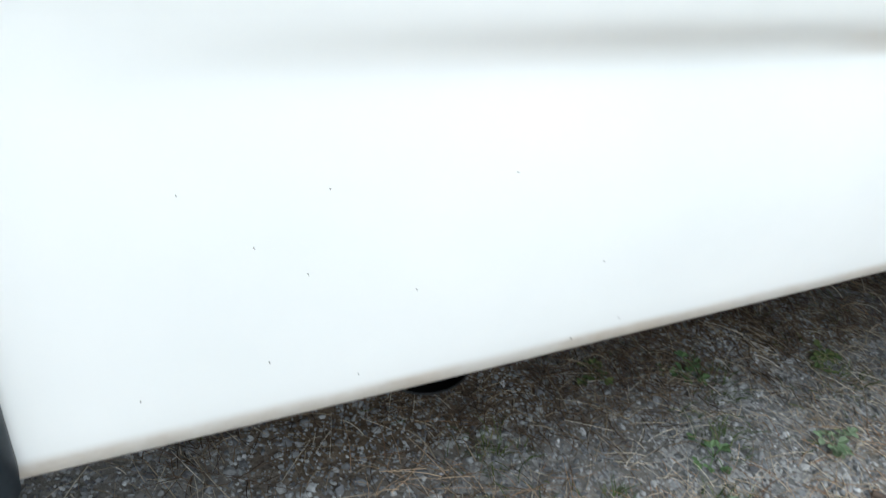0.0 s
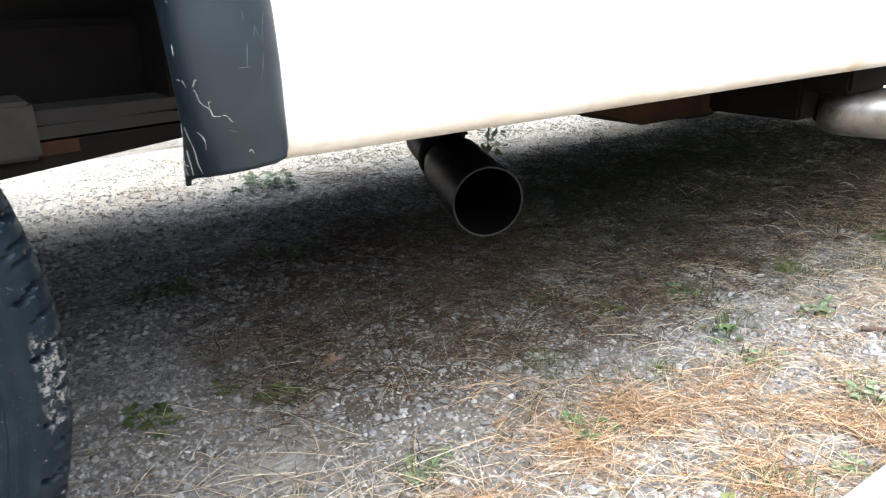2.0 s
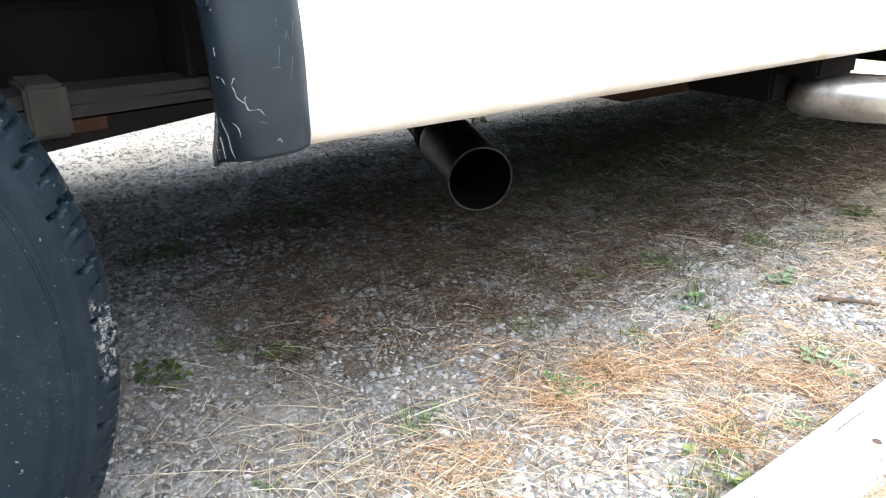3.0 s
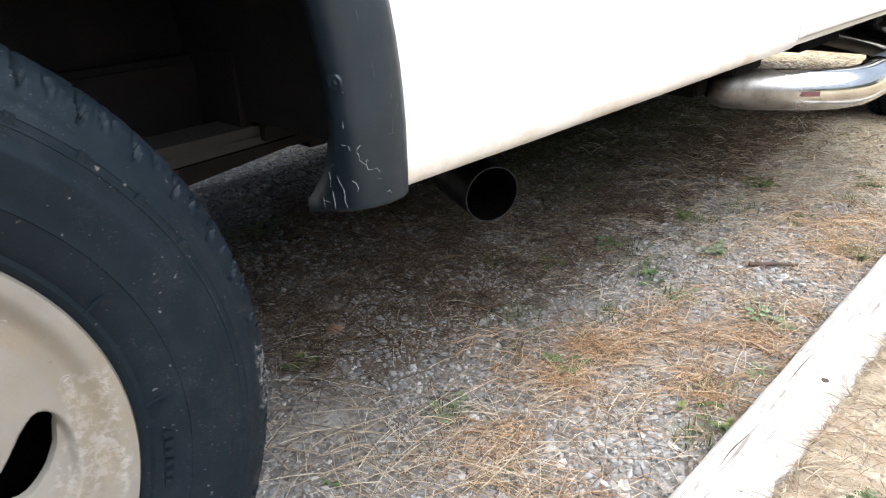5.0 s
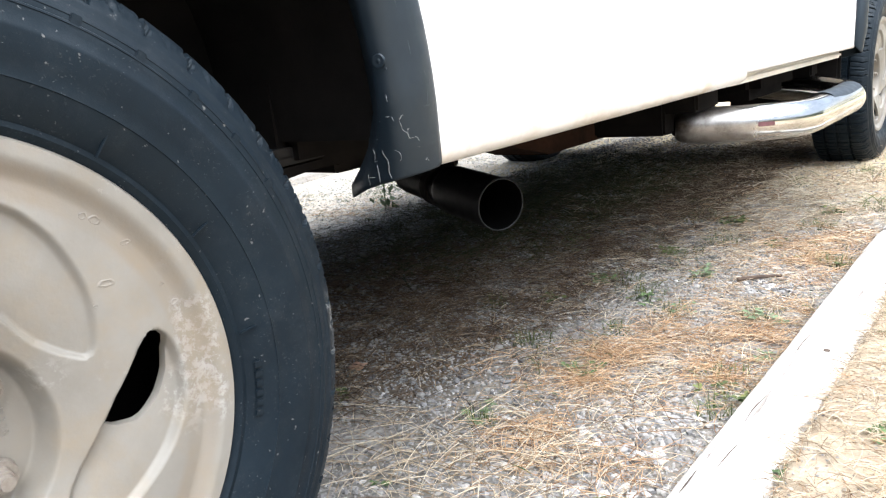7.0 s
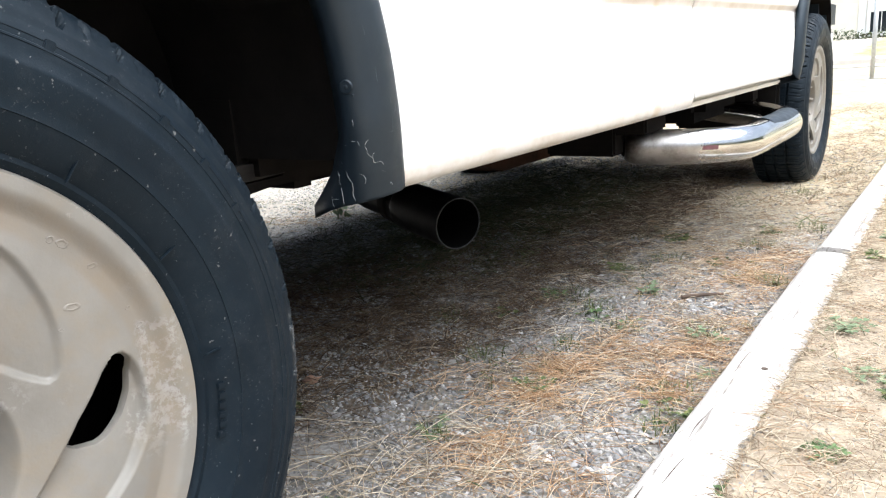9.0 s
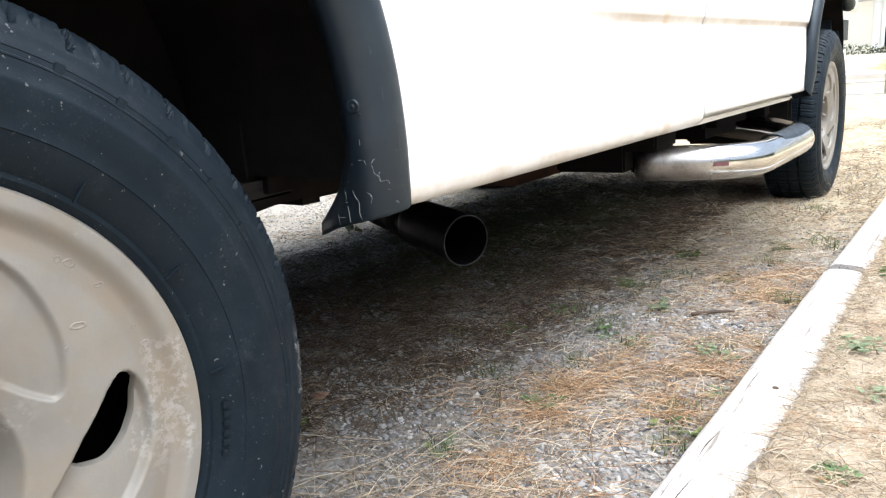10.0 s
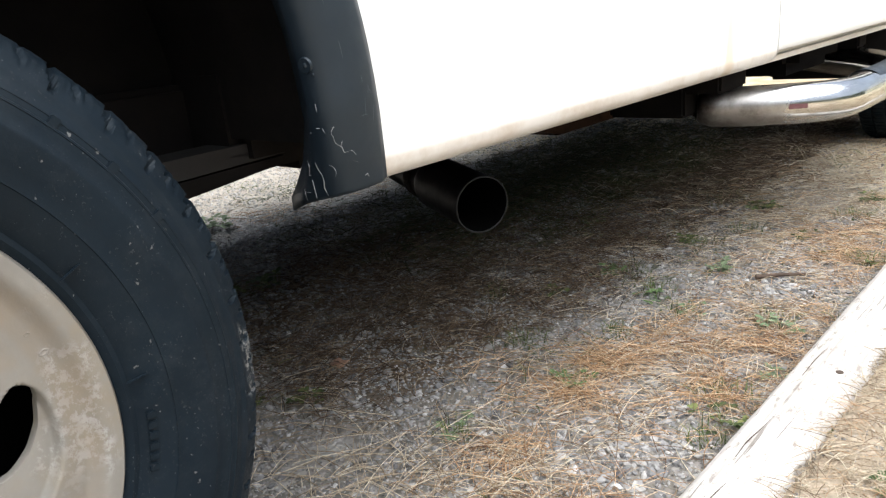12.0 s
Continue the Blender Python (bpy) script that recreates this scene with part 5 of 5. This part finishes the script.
x, y = scatter(22000, -0.4, 1.3, 2.0, 5.2, lambda x, y: 0.25 + 0.75 * clump(x, y, 4, 97.0) ** 2)
stones("gravel", x, y, u(0.002, 0.0055, len(x)), 8, SAND_PEBBLE, rng, "sandy crumbs and grit around the front wheel")
x, y = scatter(16000, -0.5, 1.2, 1.9, 4.8, lambda x, y: 0.9 * mats(x, y, 98.0) * clump(x, y, 3, 99.0))
strands("needles", x, y, u(0.03, 0.09, len(x)), u(0.0006, 0.0011, len(x)), 0.3, NEEDLE, rng, "brown needles and stalks around the front wheel", "needles", lean=0.1)


def weed(x, y, r, n, mat, label, seed, height=0.35, leaf=0.32, category="weed"):
    rng = np.random.default_rng(seed)
    thing = tagged(empty("weed", (x, y, ground_z(x, y))), label, category, "weeds in the gravel")
    vs, fs = [], []
    sv, sf = [], []
    for k in range(n):
        a = rng.uniform(0, 6.283)
        d = rng.uniform(0.15, 1.0) * r
        tip = np.array([math.cos(a) * d, math.sin(a) * d, height * r * rng.uniform(0.3, 1.0)])
        b = len(sv)
        w = np.array([-math.sin(a), math.cos(a), 0]) * 0.0008
        mid = tip * 0.5 + np.array([0, 0, 0.15 * r])
        sv += [np.zeros(3) + w, np.zeros(3) - w, mid + w, mid - w, tip + w, tip - w]
        sf += [(b, b + 1, b + 3, b + 2), (b + 2, b + 3, b + 5, b + 4)]
        for q in range(3):
            a2 = a + (q - 1) * 1.1 + rng.normal(0, 0.2)
            ln = leaf * r * rng.uniform(0.7, 1.2)
            dr = np.array([math.cos(a2), math.sin(a2), rng.uniform(-0.3, 0.35)])
            sd = np.array([-math.sin(a2), math.cos(a2), 0]) * ln * 0.34
            up = np.array([0, 0, ln * 0.12])
            c = len(vs)
            vs += [tip, tip + dr * ln * 0.45 + sd + up, tip + dr * ln * 0.85 + sd * 0.7 + up, tip + dr * ln, tip + dr * ln * 0.85 - sd * 0.7 + up, tip + dr * ln * 0.45 - sd + up, tip + dr * ln * 0.5]
            fs += [(c, c + 6, c + 1), (c + 1, c + 6, c + 2), (c + 2, c + 6, c + 3), (c + 3, c + 6, c + 4), (c + 4, c + 6, c + 5), (c + 5, c + 6, c)]
    mesh_ob("stem", sv, sf, mat, thing, True)
    mesh_ob("leaves", vs, fs, mat, thing, False)
    return thing


WEEDS = [(-0.069, 0.952, 0.034, 16, LEAF), (0.413, 0.881, 0.027, 26, LEAF), (0.37, 1.399, 0.04, 14, PALE_LEAF), (0.396, 1.389, 0.04, 10, PALE_LEAF), (-0.127, 1.355, 0.04, 8, LEAF), (-0.275, 1.442, 0.045, 10, LEAF),
         (-0.081, 1.563, 0.05, 10, PALE_LEAF), (-0.411, 0.666, 0.04, 12, GRASS), (0.132, 1.33, 0.045, 12, PALE_LEAF), (-0.127, 0.729, 0.035, 8, PALE_LEAF), (0.176, 0.962, 0.04, 10, GRASS), (0.317, 0.738, 0.025, 12, LEAF), (0.315, 0.98, 0.018, 8, GRASS), (0.439, 1.186, 0.04, 12, PALE_LEAF), (0.19, 1.143, 0.03, 10, PALE_LEAF), (0.379, 1.924, 0.05, 12, GRASS), (-0.038, 1.32, 0.035, 8, PALE_LEAF), (0.185, 1.739, 0.035, 10, GRASS),
         (0.488, 1.111, 0.045, 14, GRASS), (0.395, 2.13, 0.05, 12, PALE_LEAF), (-0.188, 2.092, 0.06, 14, GRASS), (-0.488, 0.598, 0.03, 8, GRASS), (-0.517, 1.791, 0.05, 8, GRASS), (-1.681, 1.161, 0.1, 20, PALE_LEAF), (-1.002, 0.947, 0.07, 16, GRASS), (-0.954, 0.637, 0.06, 14, GRASS), (-0.469, 0.482, 0.045, 12, GRASS), (-0.149, 0.511, 0.02, 6, LEAF), (-0.003, 1.888, 0.04, 9, GRASS), (-0.333, 1.277, 0.04, 10, GRASS), (-0.226, 1.723, 0.045, 12, GRASS), (0.065, 2.276, 0.05, 10, GRASS)]
for k, (x, y, r, n, mat) in enumerate(WEEDS):
    weed(x, y, r, n, mat, {"weed_leaves": "small bright green weed growing in gravel", "grey_green_leaves": "flat grey-green weed on dry ground", "green_blades": "dull green weed among gravel and straw"}[mat.name], 100 + k)


def grass_tuft(x, y, r, n, seed):
    """A small spreading tuft of short blades, some of them dry."""
    rng = np.random.default_rng(seed)
    vs, fs = [], []
    for _ in range(n):
        a, d = rng.uniform(0, 6.283), r * rng.uniform(0, 1) ** 0.7
        b = a + rng.normal(0, 0.8)
        h, lean, w = rng.uniform(0.010, 0.030), rng.uniform(0.2, 1.4), rng.uniform(0.0006, 0.0013)
        px, py = d * math.cos(a), d * math.sin(a)
        z0 = ground_z(x + px, y + py) - ground_z(x, y)
        side = np.array([-math.sin(b), math.cos(b), 0]) * w
        k = len(vs)
        for t, q in ((0, 1.0), (0.5, 0.8), (1.0, 0.15)):
            c = np.array([px + math.cos(b) * h * lean * t * t, py + math.sin(b) * h * lean * t * t, z0 + h * t * (1 - 0.3 * lean * t)])
            vs += [c + side * q, c - side * q]
        fs += [(k, k + 1, k + 3, k + 2), (k + 2, k + 3, k + 5, k + 4)]
    ob = mesh_ob("grass_tuft", vs, fs, GRASS, None, False)
    ob.location = (x, y, ground_z(x, y))
    return tagged(ob, "low spreading green grass tuft in the gravel", "grass", "grass tufts in the gravel")


for k, (x, y, r) in enumerate(((-0.255, 1.468, 0.06), (-0.15, 1.389, 0.05), (-0.184, 1.716, 0.06), (-0.138, 1.874, 0.06), (-0.047, 1.306, 0.04), (0.117, 1.35, 0.04), (0.161, 1.025, 0.05), (-0.129, 0.712, 0.035), (-0.236, 1.04, 0.045),
                               (-0.69, 2.518, 0.11), (0.176, 1.742, 0.04), (0.059, 2.932, 0.09), (-0.427, 1.204, 0.05), (0.06, 2.101, 0.05), (0.171, 2.373, 0.06), (-0.304, 2.131, 0.08), (-0.1, 1.151, 0.03), (0.186, 0.899, 0.03), (-1.002, 0.918, 0.10), (-0.954, 0.637, 0.08))):
    grass_tuft(x, y, r, int(1500 * r), 300 + k)


def tall_weed(x, y, h, seed):
    rng = np.random.default_rng(seed)
    thing = tagged(empty("tall_weed", (x, y, ground_z(x, y) - 0.01)), "tall thin weed with drooping leaves beyond the van", "weed")
    path = smooth_path([(0, 0, 0), (0.01, 0.0, h * 0.5), (0.0, 0.02, h)], 5)
    vs, fs = tube(path, 0.003, 6)
    mesh_ob("stem", vs, fs, PALE_LEAF, thing)
    vs, fs = leafy(70, rng, (0.06, 0.06), 0.045, h)
    mesh_ob("leaves", vs, fs, PALE_LEAF, thing, False)


tall_weed(-1.60, 2.04, 0.32, 3)


def stick(name, a, b, r, label, mat=BARK):
    a, b = Vector(a), Vector(b)
    mid = (a + b) / 2 + Vector((0.004, 0.004, 0.002))
    pts = smooth_path([a, mid, b], 6)
    vs, fs = tube(pts, [r * (1 - 0.35 * k / (len(pts) - 1)) for k in range(len(pts))], 8)
    return tagged(mesh_ob(name, vs, fs, mat, None, True, "", 50), label, "stick")


stick("stick", (0.012, 1.536, 0.030), (0.094, 1.590, 0.032), 0.0052, "dark brown broken stick on pale gravel")
stick("stick", (-0.372, 0.598, 0.024), (-0.236, 0.642, 0.027), 0.0008, "thin pale dry stalk on the dusty patch", STRAW)


def loose_stalk(pts, r, label):
    path = smooth_path([Vector((x, y, ground_z(x, y) + 0.006 + 0.006 * (k % 2))) for k, (x, y) in enumerate(pts)], 6)
    vs, fs = tube(path, r, 6)
    return tagged(mesh_ob("dry_stalk", vs, fs, STRAW, None, True), label, "stalk", "loose stalks")


loose_stalk([(0.314, 1.268), (0.327, 1.226), (0.351, 1.216), (0.371, 1.24), (0.375, 1.296), (0.363, 1.346), (0.381, 1.402)], 0.0011, "looped pale dry stalk on the sandy earth")
loose_stalk([(0.317, 1.341), (0.331, 1.348), (0.355, 1.326), (0.376, 1.289), (0.381, 1.238), (0.371, 1.183)], 0.0009, "curved pale dry stalk on the sandy earth")
loose_stalk([(0.468, 1.02), (0.457, 0.979), (0.462, 0.937)], 0.0008, "short bent dry stalk on the sandy earth")


def dead_leaf(x, y, r, seed):
    rng = np.random.default_rng(seed)
    vs, fs = [], []
    n = 14
    for ring in (0.0, 0.5, 1.0):
        for k in range(n):
            a = 6.283 * k / n
            q = r * ring * (1 + 0.3 * math.cos(2 * a)) * rng.uniform(0.85, 1.1)
            vs.append((q * math.cos(a), 0.65 * q * math.sin(a), 0.012 + 0.35 * q * ring * math.sin(a + 0.6) + 0.1 * q * math.cos(3 * a)))
    fs = grid_faces(3, n, wrap_c=True)
    ob = mesh_ob("dead_leaf", vs, fs, DEAD_LEAF, None, True)
    ob.location = (x, y, ground_z(x, y))
    m = ob.modifiers.new("thickness", "SOLIDIFY")
    m.thickness = 0.0006
    tagged(ob, "curled red-brown dead leaf on the gravel", "leaf")


dead_leaf(-0.458, 0.766, 0.02, 1)

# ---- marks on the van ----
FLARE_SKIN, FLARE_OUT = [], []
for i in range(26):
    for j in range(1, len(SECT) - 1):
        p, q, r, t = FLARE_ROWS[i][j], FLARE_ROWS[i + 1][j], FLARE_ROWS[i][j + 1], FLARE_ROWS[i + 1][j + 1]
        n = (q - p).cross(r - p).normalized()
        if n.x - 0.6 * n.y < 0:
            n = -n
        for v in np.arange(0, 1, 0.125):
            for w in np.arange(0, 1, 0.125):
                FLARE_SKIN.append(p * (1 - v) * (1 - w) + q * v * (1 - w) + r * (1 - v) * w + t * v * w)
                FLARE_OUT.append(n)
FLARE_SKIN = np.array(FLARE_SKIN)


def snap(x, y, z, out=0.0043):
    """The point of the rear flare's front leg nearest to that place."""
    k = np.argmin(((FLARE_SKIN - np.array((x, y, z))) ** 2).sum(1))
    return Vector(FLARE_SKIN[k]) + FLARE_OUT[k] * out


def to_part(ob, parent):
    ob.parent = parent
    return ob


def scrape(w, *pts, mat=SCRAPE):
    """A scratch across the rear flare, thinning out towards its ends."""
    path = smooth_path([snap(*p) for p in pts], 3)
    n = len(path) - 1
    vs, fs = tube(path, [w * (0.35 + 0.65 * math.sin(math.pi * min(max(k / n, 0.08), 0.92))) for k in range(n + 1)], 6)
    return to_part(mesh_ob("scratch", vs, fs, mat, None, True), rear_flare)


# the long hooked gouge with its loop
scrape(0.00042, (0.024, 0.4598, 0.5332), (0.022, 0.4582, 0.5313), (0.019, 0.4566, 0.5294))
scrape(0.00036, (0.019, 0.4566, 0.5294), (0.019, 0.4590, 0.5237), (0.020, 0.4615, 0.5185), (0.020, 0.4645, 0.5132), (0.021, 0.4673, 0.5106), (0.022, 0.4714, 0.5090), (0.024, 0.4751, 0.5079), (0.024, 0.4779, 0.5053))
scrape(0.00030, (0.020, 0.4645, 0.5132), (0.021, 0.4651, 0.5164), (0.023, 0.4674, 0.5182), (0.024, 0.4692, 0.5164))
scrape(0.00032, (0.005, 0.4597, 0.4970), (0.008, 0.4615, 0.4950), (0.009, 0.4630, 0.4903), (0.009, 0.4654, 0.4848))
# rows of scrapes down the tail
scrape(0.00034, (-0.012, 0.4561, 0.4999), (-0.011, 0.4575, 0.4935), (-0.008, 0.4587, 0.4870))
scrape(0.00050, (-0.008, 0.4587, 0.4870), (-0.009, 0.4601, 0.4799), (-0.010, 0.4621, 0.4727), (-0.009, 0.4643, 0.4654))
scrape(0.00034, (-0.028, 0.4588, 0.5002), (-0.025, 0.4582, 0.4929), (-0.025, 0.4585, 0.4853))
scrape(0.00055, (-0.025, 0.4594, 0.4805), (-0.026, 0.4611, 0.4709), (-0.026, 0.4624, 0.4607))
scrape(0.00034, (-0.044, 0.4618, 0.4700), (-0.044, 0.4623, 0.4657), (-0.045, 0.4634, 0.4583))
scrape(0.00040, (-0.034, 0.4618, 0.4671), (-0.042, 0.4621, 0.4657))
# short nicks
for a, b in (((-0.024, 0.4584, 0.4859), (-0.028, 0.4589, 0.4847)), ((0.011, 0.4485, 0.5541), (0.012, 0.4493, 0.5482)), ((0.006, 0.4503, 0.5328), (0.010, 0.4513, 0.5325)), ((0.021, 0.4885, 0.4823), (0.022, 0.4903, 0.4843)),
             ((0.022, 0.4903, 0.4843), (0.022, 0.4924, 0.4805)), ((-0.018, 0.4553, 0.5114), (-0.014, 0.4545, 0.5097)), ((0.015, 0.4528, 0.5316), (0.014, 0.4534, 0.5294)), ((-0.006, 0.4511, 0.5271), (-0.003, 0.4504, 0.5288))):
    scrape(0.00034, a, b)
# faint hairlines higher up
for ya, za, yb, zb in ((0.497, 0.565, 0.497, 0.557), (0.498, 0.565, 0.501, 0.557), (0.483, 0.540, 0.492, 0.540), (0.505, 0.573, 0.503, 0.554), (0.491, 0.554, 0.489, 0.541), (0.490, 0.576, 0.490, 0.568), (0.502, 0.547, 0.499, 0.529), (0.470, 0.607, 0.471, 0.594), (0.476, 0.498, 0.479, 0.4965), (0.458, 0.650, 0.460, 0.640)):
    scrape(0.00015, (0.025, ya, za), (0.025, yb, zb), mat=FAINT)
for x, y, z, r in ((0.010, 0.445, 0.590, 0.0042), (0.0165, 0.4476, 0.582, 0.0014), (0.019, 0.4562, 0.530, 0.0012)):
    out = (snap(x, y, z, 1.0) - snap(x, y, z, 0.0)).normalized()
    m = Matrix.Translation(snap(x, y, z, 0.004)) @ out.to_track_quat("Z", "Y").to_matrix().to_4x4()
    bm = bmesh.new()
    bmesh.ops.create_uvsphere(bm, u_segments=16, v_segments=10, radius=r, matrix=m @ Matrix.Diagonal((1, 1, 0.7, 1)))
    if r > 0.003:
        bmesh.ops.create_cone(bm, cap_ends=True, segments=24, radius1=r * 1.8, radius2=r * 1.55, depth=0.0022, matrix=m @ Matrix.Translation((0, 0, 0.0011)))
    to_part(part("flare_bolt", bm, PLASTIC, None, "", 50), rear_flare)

# chips in the paint
for y, z, r in ((0.773, 0.632, 0.0011), (0.669, 0.633, 0.0009), (0.634, 0.605, 0.001), (0.601, 0.637, 0.0008), (0.851, 0.495, 0.0012), (0.661, 0.585, 0.0008), (0.724, 0.563, 0.0008), (0.643, 0.530, 0.001), (0.579, 0.521, 0.001), (0.695, 0.507, 0.0007), (0.857, 0.559, 0.0006), (0.89, 0.504, 0.0009)):
    bm = bmesh.new()
    bmesh.ops.create_cone(bm, cap_ends=True, segments=8, radius1=r * 0.4, radius2=r * 0.28, depth=0.0008, matrix=Matrix.Translation((0.0082 - 0.006 * min(max((y - 0.75) / 0.6, 0), 1), y, z)) @ Matrix.Rotation(math.pi / 2, 4, "Y"))
    to_van(part("paint_chip", bm, CRACK, None, "dark paint chip"))

# scuff on the tyre shoulder and moulded sidewall marks
tyre = next(o for o in rear_wheel.children if o.name.startswith("tyre"))


# moulded bars where the lettering cannot be read
for k in range(6):
    a = radians(-4 - 2.1 * k)
    bm = bmesh.new()
    m = Matrix.Rotation(a, 4, "X") @ Matrix.Translation((0.0, 0.246, 0.0))
    box(bm, (0.0085, -0.005, -0.0032), (0.0106, 0.004, 0.0032), 0.0008, m)
    part("sidewall_mark", bm, RUBBER, tyre, "moulded raised mark" if k == 0 else "", 30)
for k in range(4):
    a = radians(4 + 24 * k)
    bm = bmesh.new()
    m = Matrix.Rotation(a, 4, "X") @ Matrix.Translation((0.0, 0.247, 0.0))
    box(bm, (0.008, -0.014, -0.0007), (0.0108, 0.014, 0.0007), 0.0004, m)
    part("sidewall_mark", bm, RUBBER, tyre, "", 30)
for k in range(5):
    a = radians(26 + 9 * k)
    bm = bmesh.new()
    m = Matrix.Rotation(a, 4, "X") @ Matrix.Translation((0.0, 0.312, 0.0))
    box(bm, (0.010, -0.008, -0.004), (0.0165, 0.007, 0.004), 0.0008, m)
    part("sidewall_mark", bm, RUBBER, tyre, "", 30)

# size cast into the hub
fc = bpy.data.curves.new("size_mark", "FONT")
fc.body = "17 X 7.5J"
fc.size, fc.extrude = 0.0062, 0.0005
fo = new("size_text", fc)
bpy.context.view_layer.update()
me = bpy.data.meshes.new_from_object(fo.evaluated_get(bpy.context.evaluated_depsgraph_get()))
bpy.data.objects.remove(fo)
me.materials.append(RIM)
mark = new("size_mark", me)
mark.parent = rear_wheel
mark.matrix_local = Matrix.Translation((-0.0448, 0.0555, 0.013)) @ Matrix(((0, 0, 1), (0, 1, 0), (-1, 0, 0))).to_4x4()
bm = bmesh.new()
for k in range(7):
    box(bm, (-0.0455, 0.0425, 0.009 - 0.0033 * k), (-0.0443, 0.0465, 0.0105 - 0.0033 * k), 0.0003)
part("cast_mark", bm, RIM, rear_wheel, "raised cast mark", 30)

# blisters in the wheel's lacquer
for k, (y, z, r) in enumerate(((0.187, 0.058, 0.0042), (0.158, 0.116, 0.0040), (0.136, 0.090, 0.0058), (0.125, 0.075, 0.0022), (0.139, 0.138, 0.0055), (0.131, 0.143, 0.004), (0.180, 0.075, 0.0026), (0.075, 0.182, 0.0075), (0.062, 0.186, 0.005), (0.06, 0.058, 0.003))):
    rr = math.hypot(y, z)
    x = wheel_depth(rr, math.atan2(z, y))
    n = 16
    vs = []
    for h, q in ((0.0, 1.0), (0.0005, 0.85), (0.0005, 0.7), (0.0001, 0.5)):
        for j in range(n):
            a = 6.283 * j / n
            w = r * q * (1 + 0.22 * math.sin(2 * a + k) + 0.1 * math.sin(5 * a + 2 * k))
            vs.append((x + h, y + w * math.cos(a), z + 0.62 * w * math.sin(a)))
    ob = mesh_ob("lacquer_blister", vs, grid_faces(4, n, wrap_c=True), RIM, rear_wheel, True)

# cracks and a nail hole in the near timber
def timber_mark(name, pts, w, mat, label):
    path = smooth_path(pts, 5)
    w *= 0.7
    n = len(path) - 1
    vs, fs = tube([Vector((q.x, q.y, q.z)) for q in path], [w * (0.3 + 0.7 * math.sin(math.pi * min(max(k / n, 0.05), 0.95))) for k in range(n + 1)], 6)
    ob = mesh_ob(name, vs, fs, mat, near_timber, True, label)
    return ob


for pts, w in (([(0.247, 0.834, 0.0633), (0.246, 0.874, 0.0636), (0.25, 0.916, 0.0633), (0.252, 0.962, 0.0633)], 0.0013), ([(0.253, 0.7, 0.0633), (0.255, 0.737, 0.0636), (0.258, 0.777, 0.0633)], 0.0012), ([(0.246, 1.084, 0.0633), (0.246, 1.14, 0.0636), (0.248, 1.186, 0.0633)], 0.001),
               ([(0.234, 0.629, 0.0628), (0.234, 0.686, 0.0628)], 0.0011), ([(0.265, 0.546, 0.0633), (0.27, 0.629, 0.0633)], 0.0011), ([(0.257, 1.306, 0.0633), (0.261, 1.441, 0.0633)], 0.0007), ([(0.273, 0.9, 0.0633), (0.275, 0.973, 0.0633)], 0.0006),
               ([(0.251, 1.566, 0.0633), (0.255, 1.691, 0.0633)], 0.0008)):
    timber_mark("crack", pts, w, CRACK, "dark drying crack")
bm = bmesh.new()
bmesh.ops.create_cone(bm, cap_ends=True, segments=16, radius1=0.0065, radius2=0.0055, depth=0.003, matrix=Matrix.Translation((0.286, 1.124, 0.0613)))
part("nail_hole", bm, CRACK, near_timber, "dark spike hole")
